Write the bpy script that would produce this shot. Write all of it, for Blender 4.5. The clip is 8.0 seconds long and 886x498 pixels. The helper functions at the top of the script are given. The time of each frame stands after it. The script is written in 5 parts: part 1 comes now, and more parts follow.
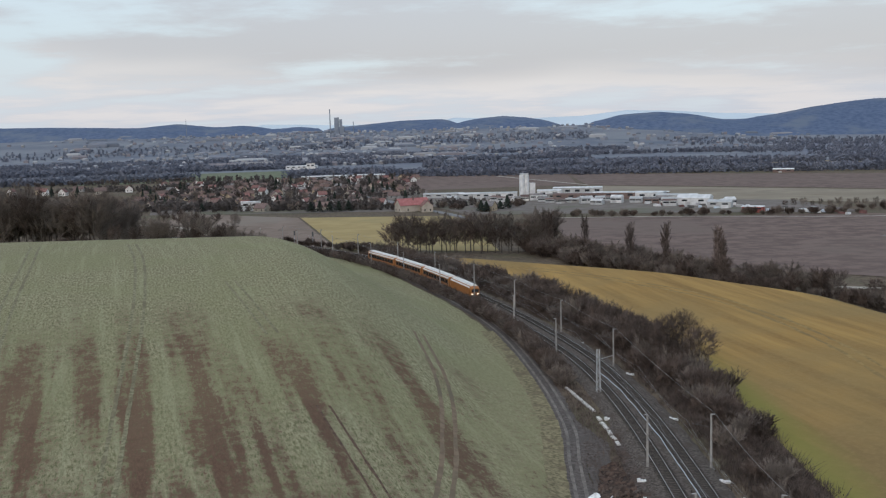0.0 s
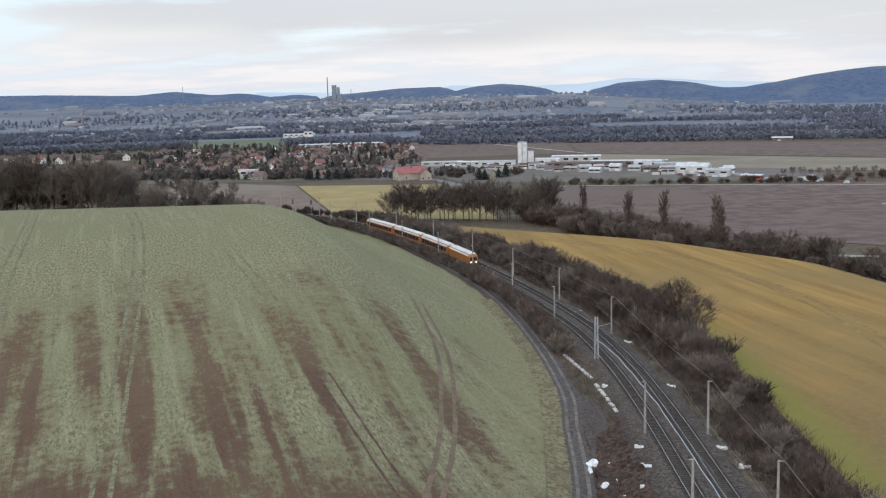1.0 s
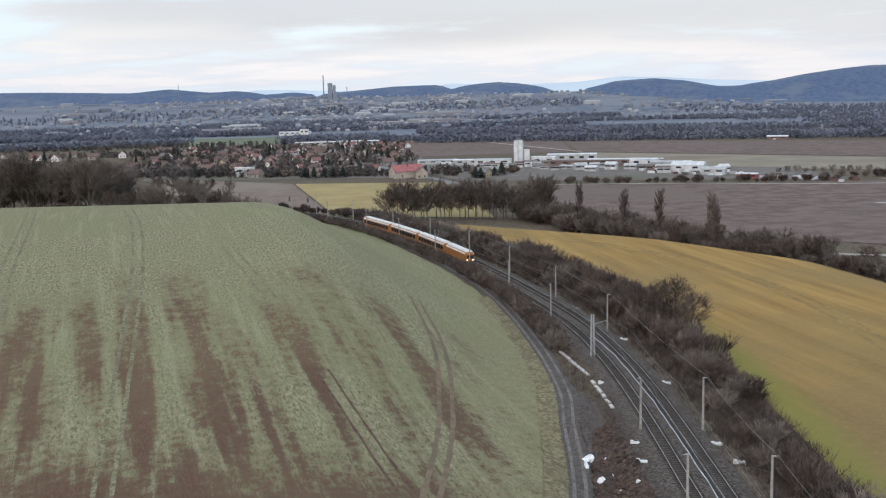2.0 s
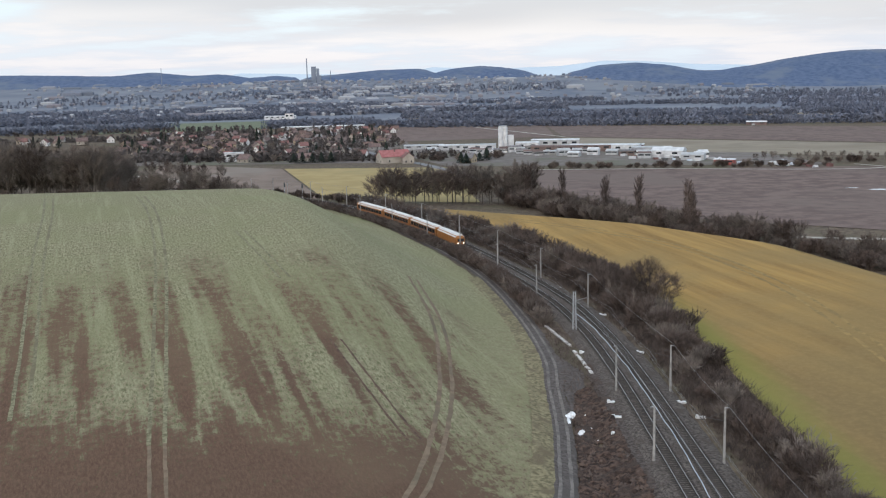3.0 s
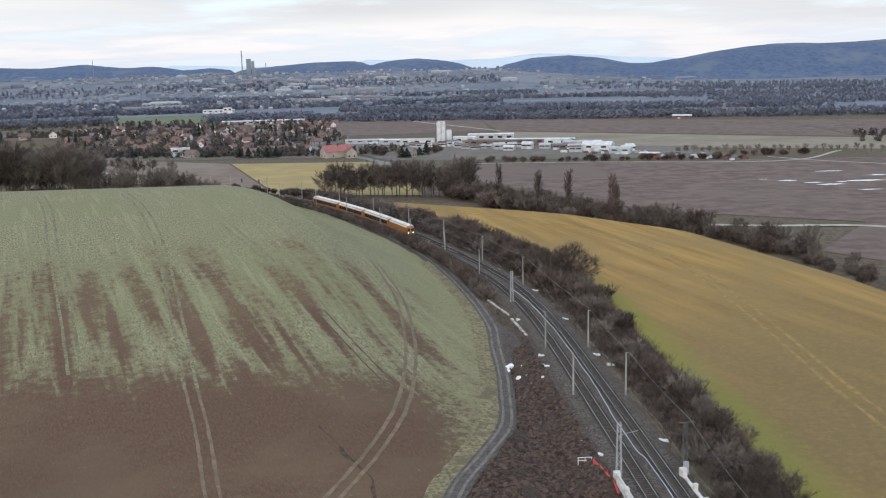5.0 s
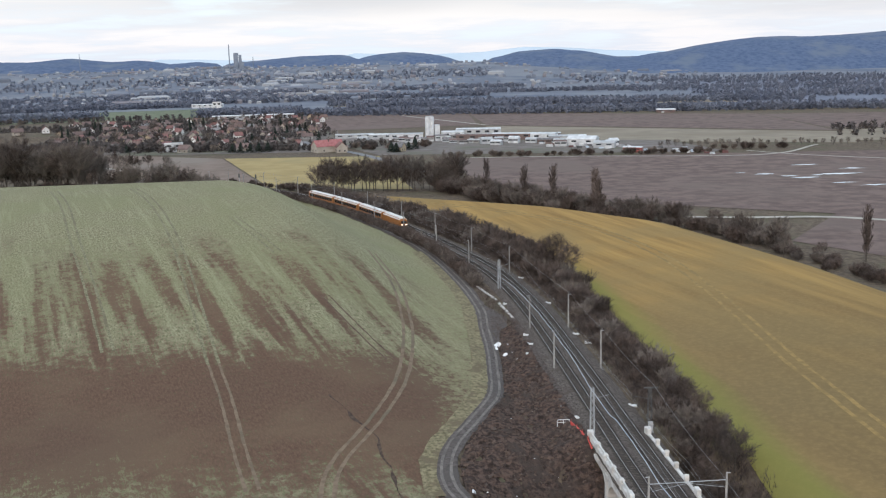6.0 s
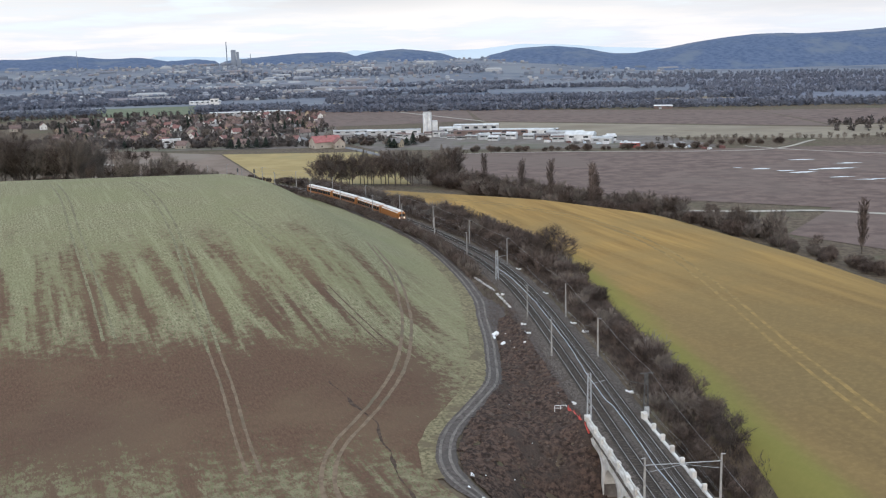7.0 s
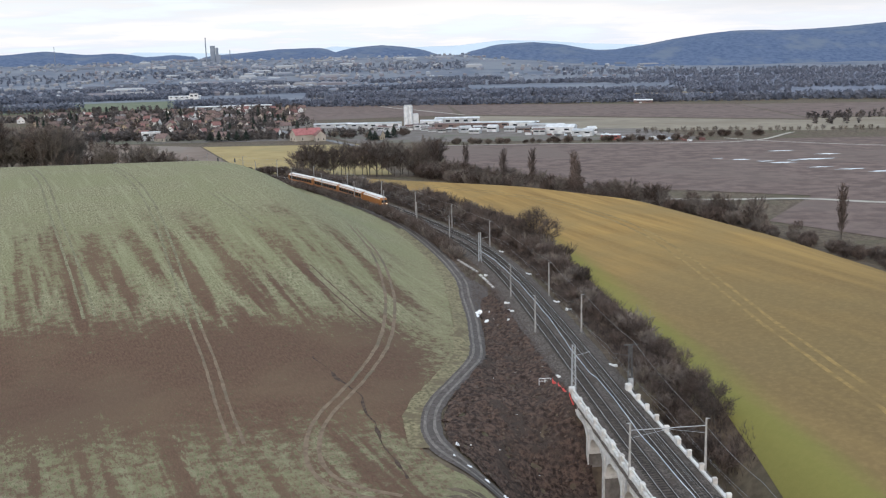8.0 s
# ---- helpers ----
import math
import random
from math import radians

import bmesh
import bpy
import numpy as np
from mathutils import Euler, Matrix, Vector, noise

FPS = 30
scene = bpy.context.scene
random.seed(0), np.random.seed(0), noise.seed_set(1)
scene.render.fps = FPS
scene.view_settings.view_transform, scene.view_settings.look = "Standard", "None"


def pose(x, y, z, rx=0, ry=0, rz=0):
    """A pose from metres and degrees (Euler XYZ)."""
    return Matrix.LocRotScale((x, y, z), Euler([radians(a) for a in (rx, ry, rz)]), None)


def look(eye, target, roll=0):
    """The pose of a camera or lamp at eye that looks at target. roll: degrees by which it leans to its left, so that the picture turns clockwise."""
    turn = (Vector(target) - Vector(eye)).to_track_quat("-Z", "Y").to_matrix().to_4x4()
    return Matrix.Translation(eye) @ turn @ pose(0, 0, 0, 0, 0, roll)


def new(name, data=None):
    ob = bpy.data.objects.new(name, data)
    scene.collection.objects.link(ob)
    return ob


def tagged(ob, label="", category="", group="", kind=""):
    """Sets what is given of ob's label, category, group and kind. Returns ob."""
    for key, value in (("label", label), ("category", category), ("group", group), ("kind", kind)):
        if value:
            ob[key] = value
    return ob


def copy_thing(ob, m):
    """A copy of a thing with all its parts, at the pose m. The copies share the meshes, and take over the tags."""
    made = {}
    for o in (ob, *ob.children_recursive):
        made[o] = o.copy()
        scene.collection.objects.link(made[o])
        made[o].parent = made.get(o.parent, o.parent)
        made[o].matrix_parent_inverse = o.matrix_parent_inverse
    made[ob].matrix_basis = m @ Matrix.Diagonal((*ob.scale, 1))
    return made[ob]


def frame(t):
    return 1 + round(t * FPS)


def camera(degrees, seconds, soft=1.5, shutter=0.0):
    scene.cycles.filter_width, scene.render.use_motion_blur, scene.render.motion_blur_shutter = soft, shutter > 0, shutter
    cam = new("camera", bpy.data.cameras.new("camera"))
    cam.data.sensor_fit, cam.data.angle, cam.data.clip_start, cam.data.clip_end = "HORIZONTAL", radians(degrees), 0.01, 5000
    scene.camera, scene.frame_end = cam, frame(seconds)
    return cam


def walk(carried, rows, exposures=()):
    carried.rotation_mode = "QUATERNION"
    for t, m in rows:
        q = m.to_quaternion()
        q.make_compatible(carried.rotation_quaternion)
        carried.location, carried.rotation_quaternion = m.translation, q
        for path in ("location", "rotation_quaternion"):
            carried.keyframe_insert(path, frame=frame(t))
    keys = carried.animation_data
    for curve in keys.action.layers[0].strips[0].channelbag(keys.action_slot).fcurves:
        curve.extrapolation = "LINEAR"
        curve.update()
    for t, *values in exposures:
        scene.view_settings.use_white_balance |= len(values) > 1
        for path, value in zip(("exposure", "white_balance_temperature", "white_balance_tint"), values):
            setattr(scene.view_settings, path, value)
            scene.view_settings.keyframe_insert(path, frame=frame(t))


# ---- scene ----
cam = camera(48.0, 8.0, 1.2)
PATH = [
    (0.00, (3.50, 36.25, 46.42), (1.89, 135.56, 34.79), -1.62),
    (0.50, (3.42, 36.16, 46.36), (1.74, 135.17, 32.47), -1.60),
    (1.00, (3.35, 36.08, 46.35), (1.86, 134.97, 31.58), -1.58),
    (1.50, (3.23, 36.03, 46.33), (2.02, 134.91, 31.51), -1.50),
    (1.85, (3.15, 35.60, 46.38), (2.02, 134.47, 31.50), -1.48),
    (3.00, (0.49, 15.89, 49.51), (1.10, 114.50, 32.86), -1.35),
    (3.50, (-0.74, 8.34, 50.84), (1.28, 106.80, 33.50), -1.33),
    (4.00, (-1.67, -0.06, 51.84), (2.13, 98.38, 34.64), -1.33),
    (4.50, (-3.35, -10.84, 53.50), (2.00, 87.51, 36.19), -1.33),
    (5.00, (-5.20, -22.60, 55.20), (1.77, 75.58, 37.56), -1.33),
    (5.90, (-7.90, -41.60, 58.10), (0.30, 56.36, 39.75), -1.38),
    (6.50, (-8.20, -44.23, 58.24), (0.00, 53.73, 39.89), -1.42),
    (7.00, (-8.35, -44.51, 56.87), (0.08, 53.38, 38.26), -1.42),
    (7.50, (-8.65, -44.65, 54.88), (0.67, 53.12, 36.05), -1.40),
    (8.00, (-9.00, -44.75, 52.86), (1.34, 52.89, 33.93), -1.35),
]
walk(cam, [(t, look(eye, target, roll)) for t, eye, target, roll in PATH],
     [(0.0, -0.32, 6200, 14), (0.5, -0.20, 6200, 14), (1.0, 0.01, 6200, 14), (1.5, 0.04, 6200, 14), (4.0, 0.07, 6200, 14), (6.5, 0.16, 6200, 14), (8.0, 0.20, 6200, 14)])

# ---- world, sun, exposure ----
SUN_UP, SUN_TURN = radians(24), radians(200)
scene.view_settings.exposure = 0.0
world = bpy.data.worlds.new("world")
scene.world = world
world.use_nodes = True
wt = world.node_tree
wt.nodes.clear()


def node(tree, kind, **values):
    """A node with its inputs set by position (i0, i1, ...), as values or links."""
    made = tree.nodes.new(kind)
    for key, value in values.items():
        if isinstance(value, bpy.types.NodeSocket):
            tree.links.new(value, made.inputs[int(key[1:])])
        else:
            made.inputs[int(key[1:])].default_value = value
    return made


def calc(tree, op, a, b=0.0, c=0.0, clamp=False):
    made = node(tree, "ShaderNodeMath", i0=a, i1=b, i2=c)
    made.operation, made.use_clamp = op, clamp
    return made.outputs[0]


def span(tree, value, a, b, c=0.0, d=1.0):
    """value from the range a..b to the range c..d, smooth and clamped."""
    made = node(tree, "ShaderNodeMapRange", i0=value, i1=a, i2=b, i3=c, i4=d)
    made.interpolation_type = "SMOOTHSTEP"
    return made.outputs[0]


def blend(tree, f, a, b):
    made = tree.nodes.new("ShaderNodeMix")
    made.data_type = "RGBA"
    for slot, value in ((0, f), (6, a), (7, b)):
        if isinstance(value, bpy.types.NodeSocket):
            tree.links.new(value, made.inputs[slot])
        elif slot:
            made.inputs[slot].default_value = (*value, 1.0)
        else:
            made.inputs[slot].default_value = value
    return made.outputs[2]


def grain(tree, vector, scale, detail=4.0, rough=0.6):
    return node(tree, "ShaderNodeTexNoise", i0=vector, i2=scale, i3=detail, i4=rough).outputs[0]


sky = node(wt, "ShaderNodeTexSky")
sky.sky_type, sky.sun_disc, sky.sun_elevation, sky.sun_rotation = "NISHITA", False, SUN_UP, SUN_TURN
sky.air_density, sky.dust_density = 1.4, 3.0
way = node(wt, "ShaderNodeTexCoord").outputs["Generated"]
parts = node(wt, "ShaderNodeSeparateXYZ", i0=way)
rise = calc(wt, "MAXIMUM", parts.outputs[2], 0.0)
# a cloud deck: the way to the sky meets a flat layer, so the clouds flatten towards the horizon
flat = calc(wt, "DIVIDE", 1.0, calc(wt, "ADD", rise, 0.075))
deck = node(wt, "ShaderNodeCombineXYZ", i0=calc(wt, "MULTIPLY", parts.outputs[0], flat), i1=calc(wt, "MULTIPLY", parts.outputs[1], flat), i2=3.3).outputs[0]
puff = grain(wt, deck, 0.55, 8.0, 0.58)
wisp = grain(wt, deck, 0.11, 4.0, 0.5)
cover = span(wt, calc(wt, "ADD", puff, calc(wt, "MULTIPLY", wisp, 0.7)), 0.78, 0.94)
white = span(wt, puff, 0.42, 0.60)
cloud = blend(wt, white, (0.78, 0.825, 0.88), (0.955, 0.935, 0.915))
grey = blend(wt, span(wt, calc(wt, "ADD", wisp, calc(wt, "MULTIPLY", rise, 5.0)), 0.78, 1.06), cloud, (0.60, 0.605, 0.645))
pale = blend(wt, span(wt, rise, 0.0, 0.10), (0.83, 0.91, 0.95), (0.74, 0.87, 0.93))
clouds = blend(wt, cover, pale, grey)
back_clear = node(wt, "ShaderNodeBackground", i0=sky.outputs[0], i1=0.05).outputs[0]
# an overcast sky is brighter overhead than near the horizon
bright = span(wt, rise, 0.10, 1.0, 0.87, 1.14)
back_cloud = node(wt, "ShaderNodeBackground", i0=clouds, i1=bright).outputs[0]
both = node(wt, "ShaderNodeAddShader", i0=back_clear, i1=back_cloud).outputs[0]
node(wt, "ShaderNodeOutputWorld", i0=both)

sun = new("sun", bpy.data.lights.new("sun", "SUN"))
sun.data.energy, sun.data.angle, sun.data.color = 0.66, radians(14), (1.0, 0.96, 0.91)
sun.matrix_world = look((0, 0, 0), (math.sin(radians(20)) * math.cos(SUN_UP), math.cos(radians(20)) * math.cos(SUN_UP), -math.sin(SUN_UP)))


# ---- materials ----
def surface(name, low, high, scale=1.0, rough=0.9, bump=0.0, stain=None, stain_scale=0.1, vary=0.0, metal=0.0, soft=(0.35, 0.65)):
    """A grainy surface: two colours mixed by fine noise, a third by coarse noise, and a tint of its own for each object."""
    m = bpy.data.materials.new(name)
    m.use_nodes = True
    t = m.node_tree
    shader = t.nodes["Principled BSDF"]
    at = node(t, "ShaderNodeTexCoord").outputs["Object"]
    fine = grain(t, at, scale, 5.0)
    colour = blend(t, span(t, fine, *soft), low, high)
    if stain:
        colour = blend(t, span(t, grain(t, at, stain_scale, 4.0), 0.48, 0.66), colour, stain)
    if vary:
        chance = node(t, "ShaderNodeObjectInfo").outputs["Random"]
        colour = node(t, "ShaderNodeHueSaturation", i0=0.5, i1=1.0, i2=calc(t, "MULTIPLY_ADD", chance, 2 * vary, 1 - vary), i3=1.0, i4=colour).outputs[0]
    t.links.new(colour, shader.inputs["Base Color"])
    shader.inputs["Roughness"].default_value, shader.inputs["Metallic"].default_value = rough, metal
    shader.inputs["Specular IOR Level"].default_value = 0.2
    if bump:
        t.links.new(node(t, "ShaderNodeBump", i0=1.0, i1=bump, i3=fine).outputs[0], shader.inputs["Normal"])
    return m


def islands(name, colours, rough=0.9):
    """A colour by chance for each loose piece of a mesh."""
    m = bpy.data.materials.new(name)
    m.use_nodes = True
    t = m.node_tree
    shader = t.nodes["Principled BSDF"]
    ramp = node(t, "ShaderNodeValToRGB", i0=node(t, "ShaderNodeNewGeometry").outputs["Random Per Island"])
    ramp.color_ramp.interpolation = "CONSTANT"
    marks = ramp.color_ramp.elements
    while len(marks) < len(colours):
        marks.new(0.5)
    for i, c in enumerate(colours):
        marks[i].position, marks[i].color = i / len(colours), (*c, 1)
    t.links.new(ramp.outputs[0], shader.inputs["Base Color"])
    shader.inputs["Roughness"].default_value = rough
    shader.inputs["Specular IOR Level"].default_value = 0.2
    return m


def crop_material():
    """Young winter crop in drill rows, thinning out to bare soil on the near slope."""
    m = bpy.data.materials.new("winter_crop")
    m.use_nodes = True
    t = m.node_tree
    shader = t.nodes["Principled BSDF"]
    at = node(t, "ShaderNodeTexCoord").outputs["Object"]
    xyz = node(t, "ShaderNodeSeparateXYZ", i0=at)
    across = calc(t, "MULTIPLY_ADD", xyz.outputs[0], 0.944, calc(t, "MULTIPLY", xyz.outputs[1], 0.331))
    along = calc(t, "MULTIPLY_ADD", xyz.outputs[1], 0.944, calc(t, "MULTIPLY", xyz.outputs[0], -0.331))
    rows = node(t, "ShaderNodeCombineXYZ", i0=across, i1=calc(t, "MULTIPLY", along, 0.055), i2=9.4).outputs[0]
    drill = node(t, "ShaderNodeCombineXYZ", i0=across, i1=calc(t, "MULTIPLY", along, 0.30), i2=0.0).outputs[0]
    stripe = grain(t, rows, 0.21, 3.0, 0.55)
    narrow = grain(t, rows, 0.62, 3.0, 0.6)
    tuft = grain(t, at, 1.3, 6.0, 0.75)
    patch = grain(t, at, 0.035, 4.0, 0.55)
    wide = grain(t, at, 0.011, 3.0, 0.5)
    leaf = grain(t, drill, 2.6, 4.0, 0.75)
    clump = grain(t, at, 0.55, 4.0, 0.7)
    loose = calc(t, "MULTIPLY_ADD", calc(t, "SUBTRACT", leaf, 0.5), 4.2, calc(t, "MULTIPLY", calc(t, "SUBTRACT", clump, 0.5), 2.4))
    # the bare belt across the near slope, with ragged rims that follow the drill rows
    y = calc(t, "ADD", xyz.outputs[1], calc(t, "MULTIPLY", calc(t, "SUBTRACT", stripe, 0.5), 30.0))
    y = calc(t, "ADD", y, calc(t, "MULTIPLY", calc(t, "SUBTRACT", narrow, 0.5), 20.0))
    near = span(t, y, 157.0, 129.0)
    near = calc(t, "SUBTRACT", near, calc(t, "MULTIPLY", span(t, y, 108.0, 84.0), 0.55))
    # thin brown stripes higher up, fading out towards the crest
    middle = calc(t, "MULTIPLY", span(t, calc(t, "MULTIPLY_ADD", patch, 70.0, xyz.outputs[1]), 278.0, 206.0), span(t, stripe, 0.38, 0.62))
    middle = calc(t, "MULTIPLY", middle, calc(t, "MULTIPLY_ADD", narrow, 1.1, 0.38))
    # the crop holds on along the field's edge by the lane
    edge = span(t, calc(t, "MULTIPLY_ADD", tuft, 10.0, xyz.outputs[0]), 4.0, 16.0)
    thin = calc(t, "MAXIMUM", near, calc(t, "MULTIPLY", middle, 0.98))
    thin = calc(t, "MULTIPLY", thin, calc(t, "SUBTRACT", 1.0, calc(t, "MULTIPLY", edge, 0.6)))
    scatter = span(t, xyz.outputs[1], 280.0, 185.0, 0.16, 0.62)
    bare = span(t, calc(t, "MULTIPLY_ADD", loose, scatter, thin), 0.18, 0.82)
    green = blend(t, span(t, leaf, 0.34, 0.66), (0.118, 0.112, 0.060), (0.330, 0.305, 0.196))
    green = blend(t, calc(t, "MULTIPLY", span(t, patch, 0.42, 0.64), 0.5), green, (0.206, 0.206, 0.110))
    green = blend(t, calc(t, "MULTIPLY", span(t, narrow, 0.52, 0.66), 0.35), green, (0.300, 0.300, 0.185))
    green = blend(t, calc(t, "MULTIPLY", edge, 0.35), green, (0.235, 0.215, 0.125))
    soil = blend(t, span(t, leaf, 0.30, 0.72), (0.092, 0.056, 0.040), (0.160, 0.102, 0.070))
    soil = blend(t, calc(t, "MULTIPLY", span(t, patch, 0.45, 0.62), 0.6), soil, (0.158, 0.110, 0.072))
    soil = blend(t, calc(t, "MULTIPLY", span(t, wide, 0.45, 0.60), 0.5), soil, (0.105, 0.070, 0.052))
    t.links.new(blend(t, bare, green, soil), shader.inputs["Base Color"])
    shader.inputs["Roughness"].default_value = 1.0
    shader.inputs["Specular IOR Level"].default_value = 0.05
    t.links.new(node(t, "ShaderNodeBump", i0=0.8, i1=0.25, i3=tuft).outputs[0], shader.inputs["Normal"])
    return m


def stubble_material():
    """Yellow mustard stubble with worn lighter drives and a green margin by the hedge."""
    m = bpy.data.materials.new("yellow_stubble")
    m.use_nodes = True
    t = m.node_tree
    shader = t.nodes["Principled BSDF"]
    at = node(t, "ShaderNodeTexCoord").outputs["Object"]
    xyz = node(t, "ShaderNodeSeparateXYZ", i0=at)
    rows = node(t, "ShaderNodeCombineXYZ", i0=calc(t, "MULTIPLY_ADD", xyz.outputs[1], 0.22, xyz.outputs[0]),
                i1=calc(t, "MULTIPLY", calc(t, "MULTIPLY_ADD", xyz.outputs[0], -0.22, xyz.outputs[1]), 0.06), i2=0.0).outputs[0]
    streak = grain(t, rows, 0.16, 5.0, 0.65)
    fine = grain(t, at, 0.9, 6.0, 0.7)
    patch = grain(t, at, 0.02, 4.0, 0.55)
    colour = blend(t, span(t, streak, 0.28, 0.74), (0.212, 0.128, 0.050), (0.405, 0.256, 0.088))
    colour = blend(t, calc(t, "MULTIPLY", span(t, patch, 0.42, 0.62), 0.8), colour, (0.250, 0.172, 0.074))
    colour = blend(t, calc(t, "MULTIPLY", span(t, xyz.outputs[1], 250.0, 100.0), 0.74), colour, (0.150, 0.111, 0.058))
    colour = blend(t, calc(t, "MULTIPLY", span(t, fine, 0.4, 0.7), 0.35), colour, (0.31, 0.215, 0.095))
    wob = calc(t, "MULTIPLY_ADD", streak, 9.0, xyz.outputs[0])
    margin = calc(t, "MULTIPLY", span(t, wob, 63.5, 56.5), span(t, xyz.outputs[1], 265.0, 205.0))
    colour = blend(t, calc(t, "MULTIPLY", margin, 0.68), colour, (0.192, 0.196, 0.050))
    t.links.new(colour, shader.inputs["Base Color"])
    shader.inputs["Roughness"].default_value = 1.0
    shader.inputs["Specular IOR Level"].default_value = 0.05
    t.links.new(node(t, "ShaderNodeBump", i0=0.6, i1=0.15, i3=fine).outputs[0], shader.inputs["Normal"])
    return m


CROP, STUBBLE = crop_material(), stubble_material()
GROUND = surface("rough_grass", (0.080, 0.060, 0.045), (0.145, 0.112, 0.078), 0.5, 1.0, 0.3, (0.100, 0.088, 0.055), 0.03)
SOIL = surface("ploughed_soil", (0.112, 0.079, 0.069), (0.172, 0.124, 0.108), 0.10, 1.0, 0.3, (0.150, 0.113, 0.098), 0.008)
DULL = surface("fallow_soil", (0.210, 0.178, 0.135), (0.260, 0.222, 0.170), 0.04, 1.0, 0.2, (0.185, 0.150, 0.110), 0.01)
STRAW = surface("pale_stubble", (0.300, 0.225, 0.100), (0.360, 0.275, 0.125), 0.05, 1.0, 0.2, (0.275, 0.225, 0.110), 0.012)
MEADOW = surface("winter_meadow", (0.105, 0.126, 0.080), (0.155, 0.168, 0.108), 0.05, 1.0, 0.2)
EARTH = surface("dug_earth", (0.032, 0.022, 0.018), (0.128, 0.085, 0.067), 1.3, 1.0, 0.9, (0.072, 0.054, 0.045), 0.16)
GRAVEL = surface("lane_gravel", (0.066, 0.055, 0.050), (0.125, 0.106, 0.096), 1.6, 0.95, 0.2, (0.088, 0.076, 0.069), 0.15)
BALLAST = surface("ballast", (0.050, 0.041, 0.036), (0.170, 0.142, 0.122), 3.2, 0.95, 0.4, (0.088, 0.070, 0.059), 0.25)
STEEL = surface("rail_steel", (0.030, 0.023, 0.020), (0.060, 0.046, 0.040), 3.0, 0.6, 0.0, metal=0.2)
POLISHED = surface("polished_rail_head", (0.40, 0.39, 0.38), (0.55, 0.54, 0.53), 1.0, 0.35, 0.0, metal=0.7)
TIMBER = surface("sleeper", (0.034, 0.028, 0.025), (0.066, 0.056, 0.049), 2.0, 0.9)
CONCRETE = surface("pale_concrete", (0.50, 0.48, 0.45), (0.66, 0.64, 0.61), 0.9, 0.85, 0.05, (0.40, 0.37, 0.34), 0.25)
OLD_CONCRETE = surface("mast_concrete", (0.25, 0.24, 0.23), (0.37, 0.355, 0.34), 1.5, 0.85, 0.05, vary=0.12)
ZINC = surface("galvanised_steel", (0.36, 0.37, 0.38), (0.50, 0.51, 0.52), 2.0, 0.55, metal=0.3)
DARK_STEEL = surface("dark_steel", (0.09, 0.09, 0.09), (0.15, 0.145, 0.14), 2.0, 0.6, metal=0.3)
WIRE = surface("wire", (0.20, 0.20, 0.20), (0.32, 0.32, 0.32), 1.0, 0.5, metal=0.4)
WHITE = surface("white_paint", (0.62, 0.62, 0.61), (0.76, 0.76, 0.75), 1.5, 0.7, 0.0, (0.62, 0.61, 0.58), 0.6)
TWIG = surface("bare_twigs", (0.062, 0.048, 0.043), (0.150, 0.117, 0.100), 0.6, 1.0, vary=0.22)
TWIG_PALE = surface("pale_twigs", (0.122, 0.102, 0.090), (0.205, 0.174, 0.152), 0.6, 1.0, vary=0.22)
FAR_TWIG = surface("wood_edge", (0.072, 0.064, 0.064), (0.135, 0.119, 0.112), 0.12, 1.0, vary=0.15)
FIR = surface("dark_conifer", (0.018, 0.026, 0.022), (0.036, 0.046, 0.036), 0.8, 1.0, vary=0.2)
BARK = surface("bark", (0.060, 0.050, 0.043), (0.120, 0.102, 0.088), 2.0, 1.0)
# distance haze is painted into the hill colours: blue, and near sky-pale furthest off
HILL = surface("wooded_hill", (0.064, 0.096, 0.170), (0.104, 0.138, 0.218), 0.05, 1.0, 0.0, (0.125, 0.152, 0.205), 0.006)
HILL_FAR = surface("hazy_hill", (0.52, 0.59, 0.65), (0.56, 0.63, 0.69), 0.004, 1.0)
# woods and land of the far plain: blue-grey haze mixed into the base colour
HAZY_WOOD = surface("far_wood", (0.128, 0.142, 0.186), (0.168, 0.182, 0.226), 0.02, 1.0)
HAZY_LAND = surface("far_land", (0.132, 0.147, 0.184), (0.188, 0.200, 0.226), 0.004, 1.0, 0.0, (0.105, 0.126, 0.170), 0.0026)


# ---- the ground ----
def smooth(a):
    a = np.clip(a, 0.0, 1.0)
    return a * a * (3 - 2 * a)


RAIL = [(31.6, -120), (31.6, -60), (31.6, 0), (31.6, 60), (31.7, 90), (32.1, 120), (32.4, 150), (32.4, 182), (31.2, 210), (27.8, 238), (19.6, 274), (8.8, 312),
        (-4.7, 351), (-21.5, 390), (-39.2, 423), (-60.0, 451), (-86.0, 477), (-116.0, 500), (-160.0, 525)]
RAIL_Y = [p[1] for p in RAIL]
RAIL_X = [p[0] for p in RAIL]
EDGE_Y = [-100, 60, 150, 231, 301, 340, 370, 400, 426, 450, 480, 520]
EDGE_X = [150, 135, 126, 118, 104, 78, 48, 20, -8, -34, -75, -145]


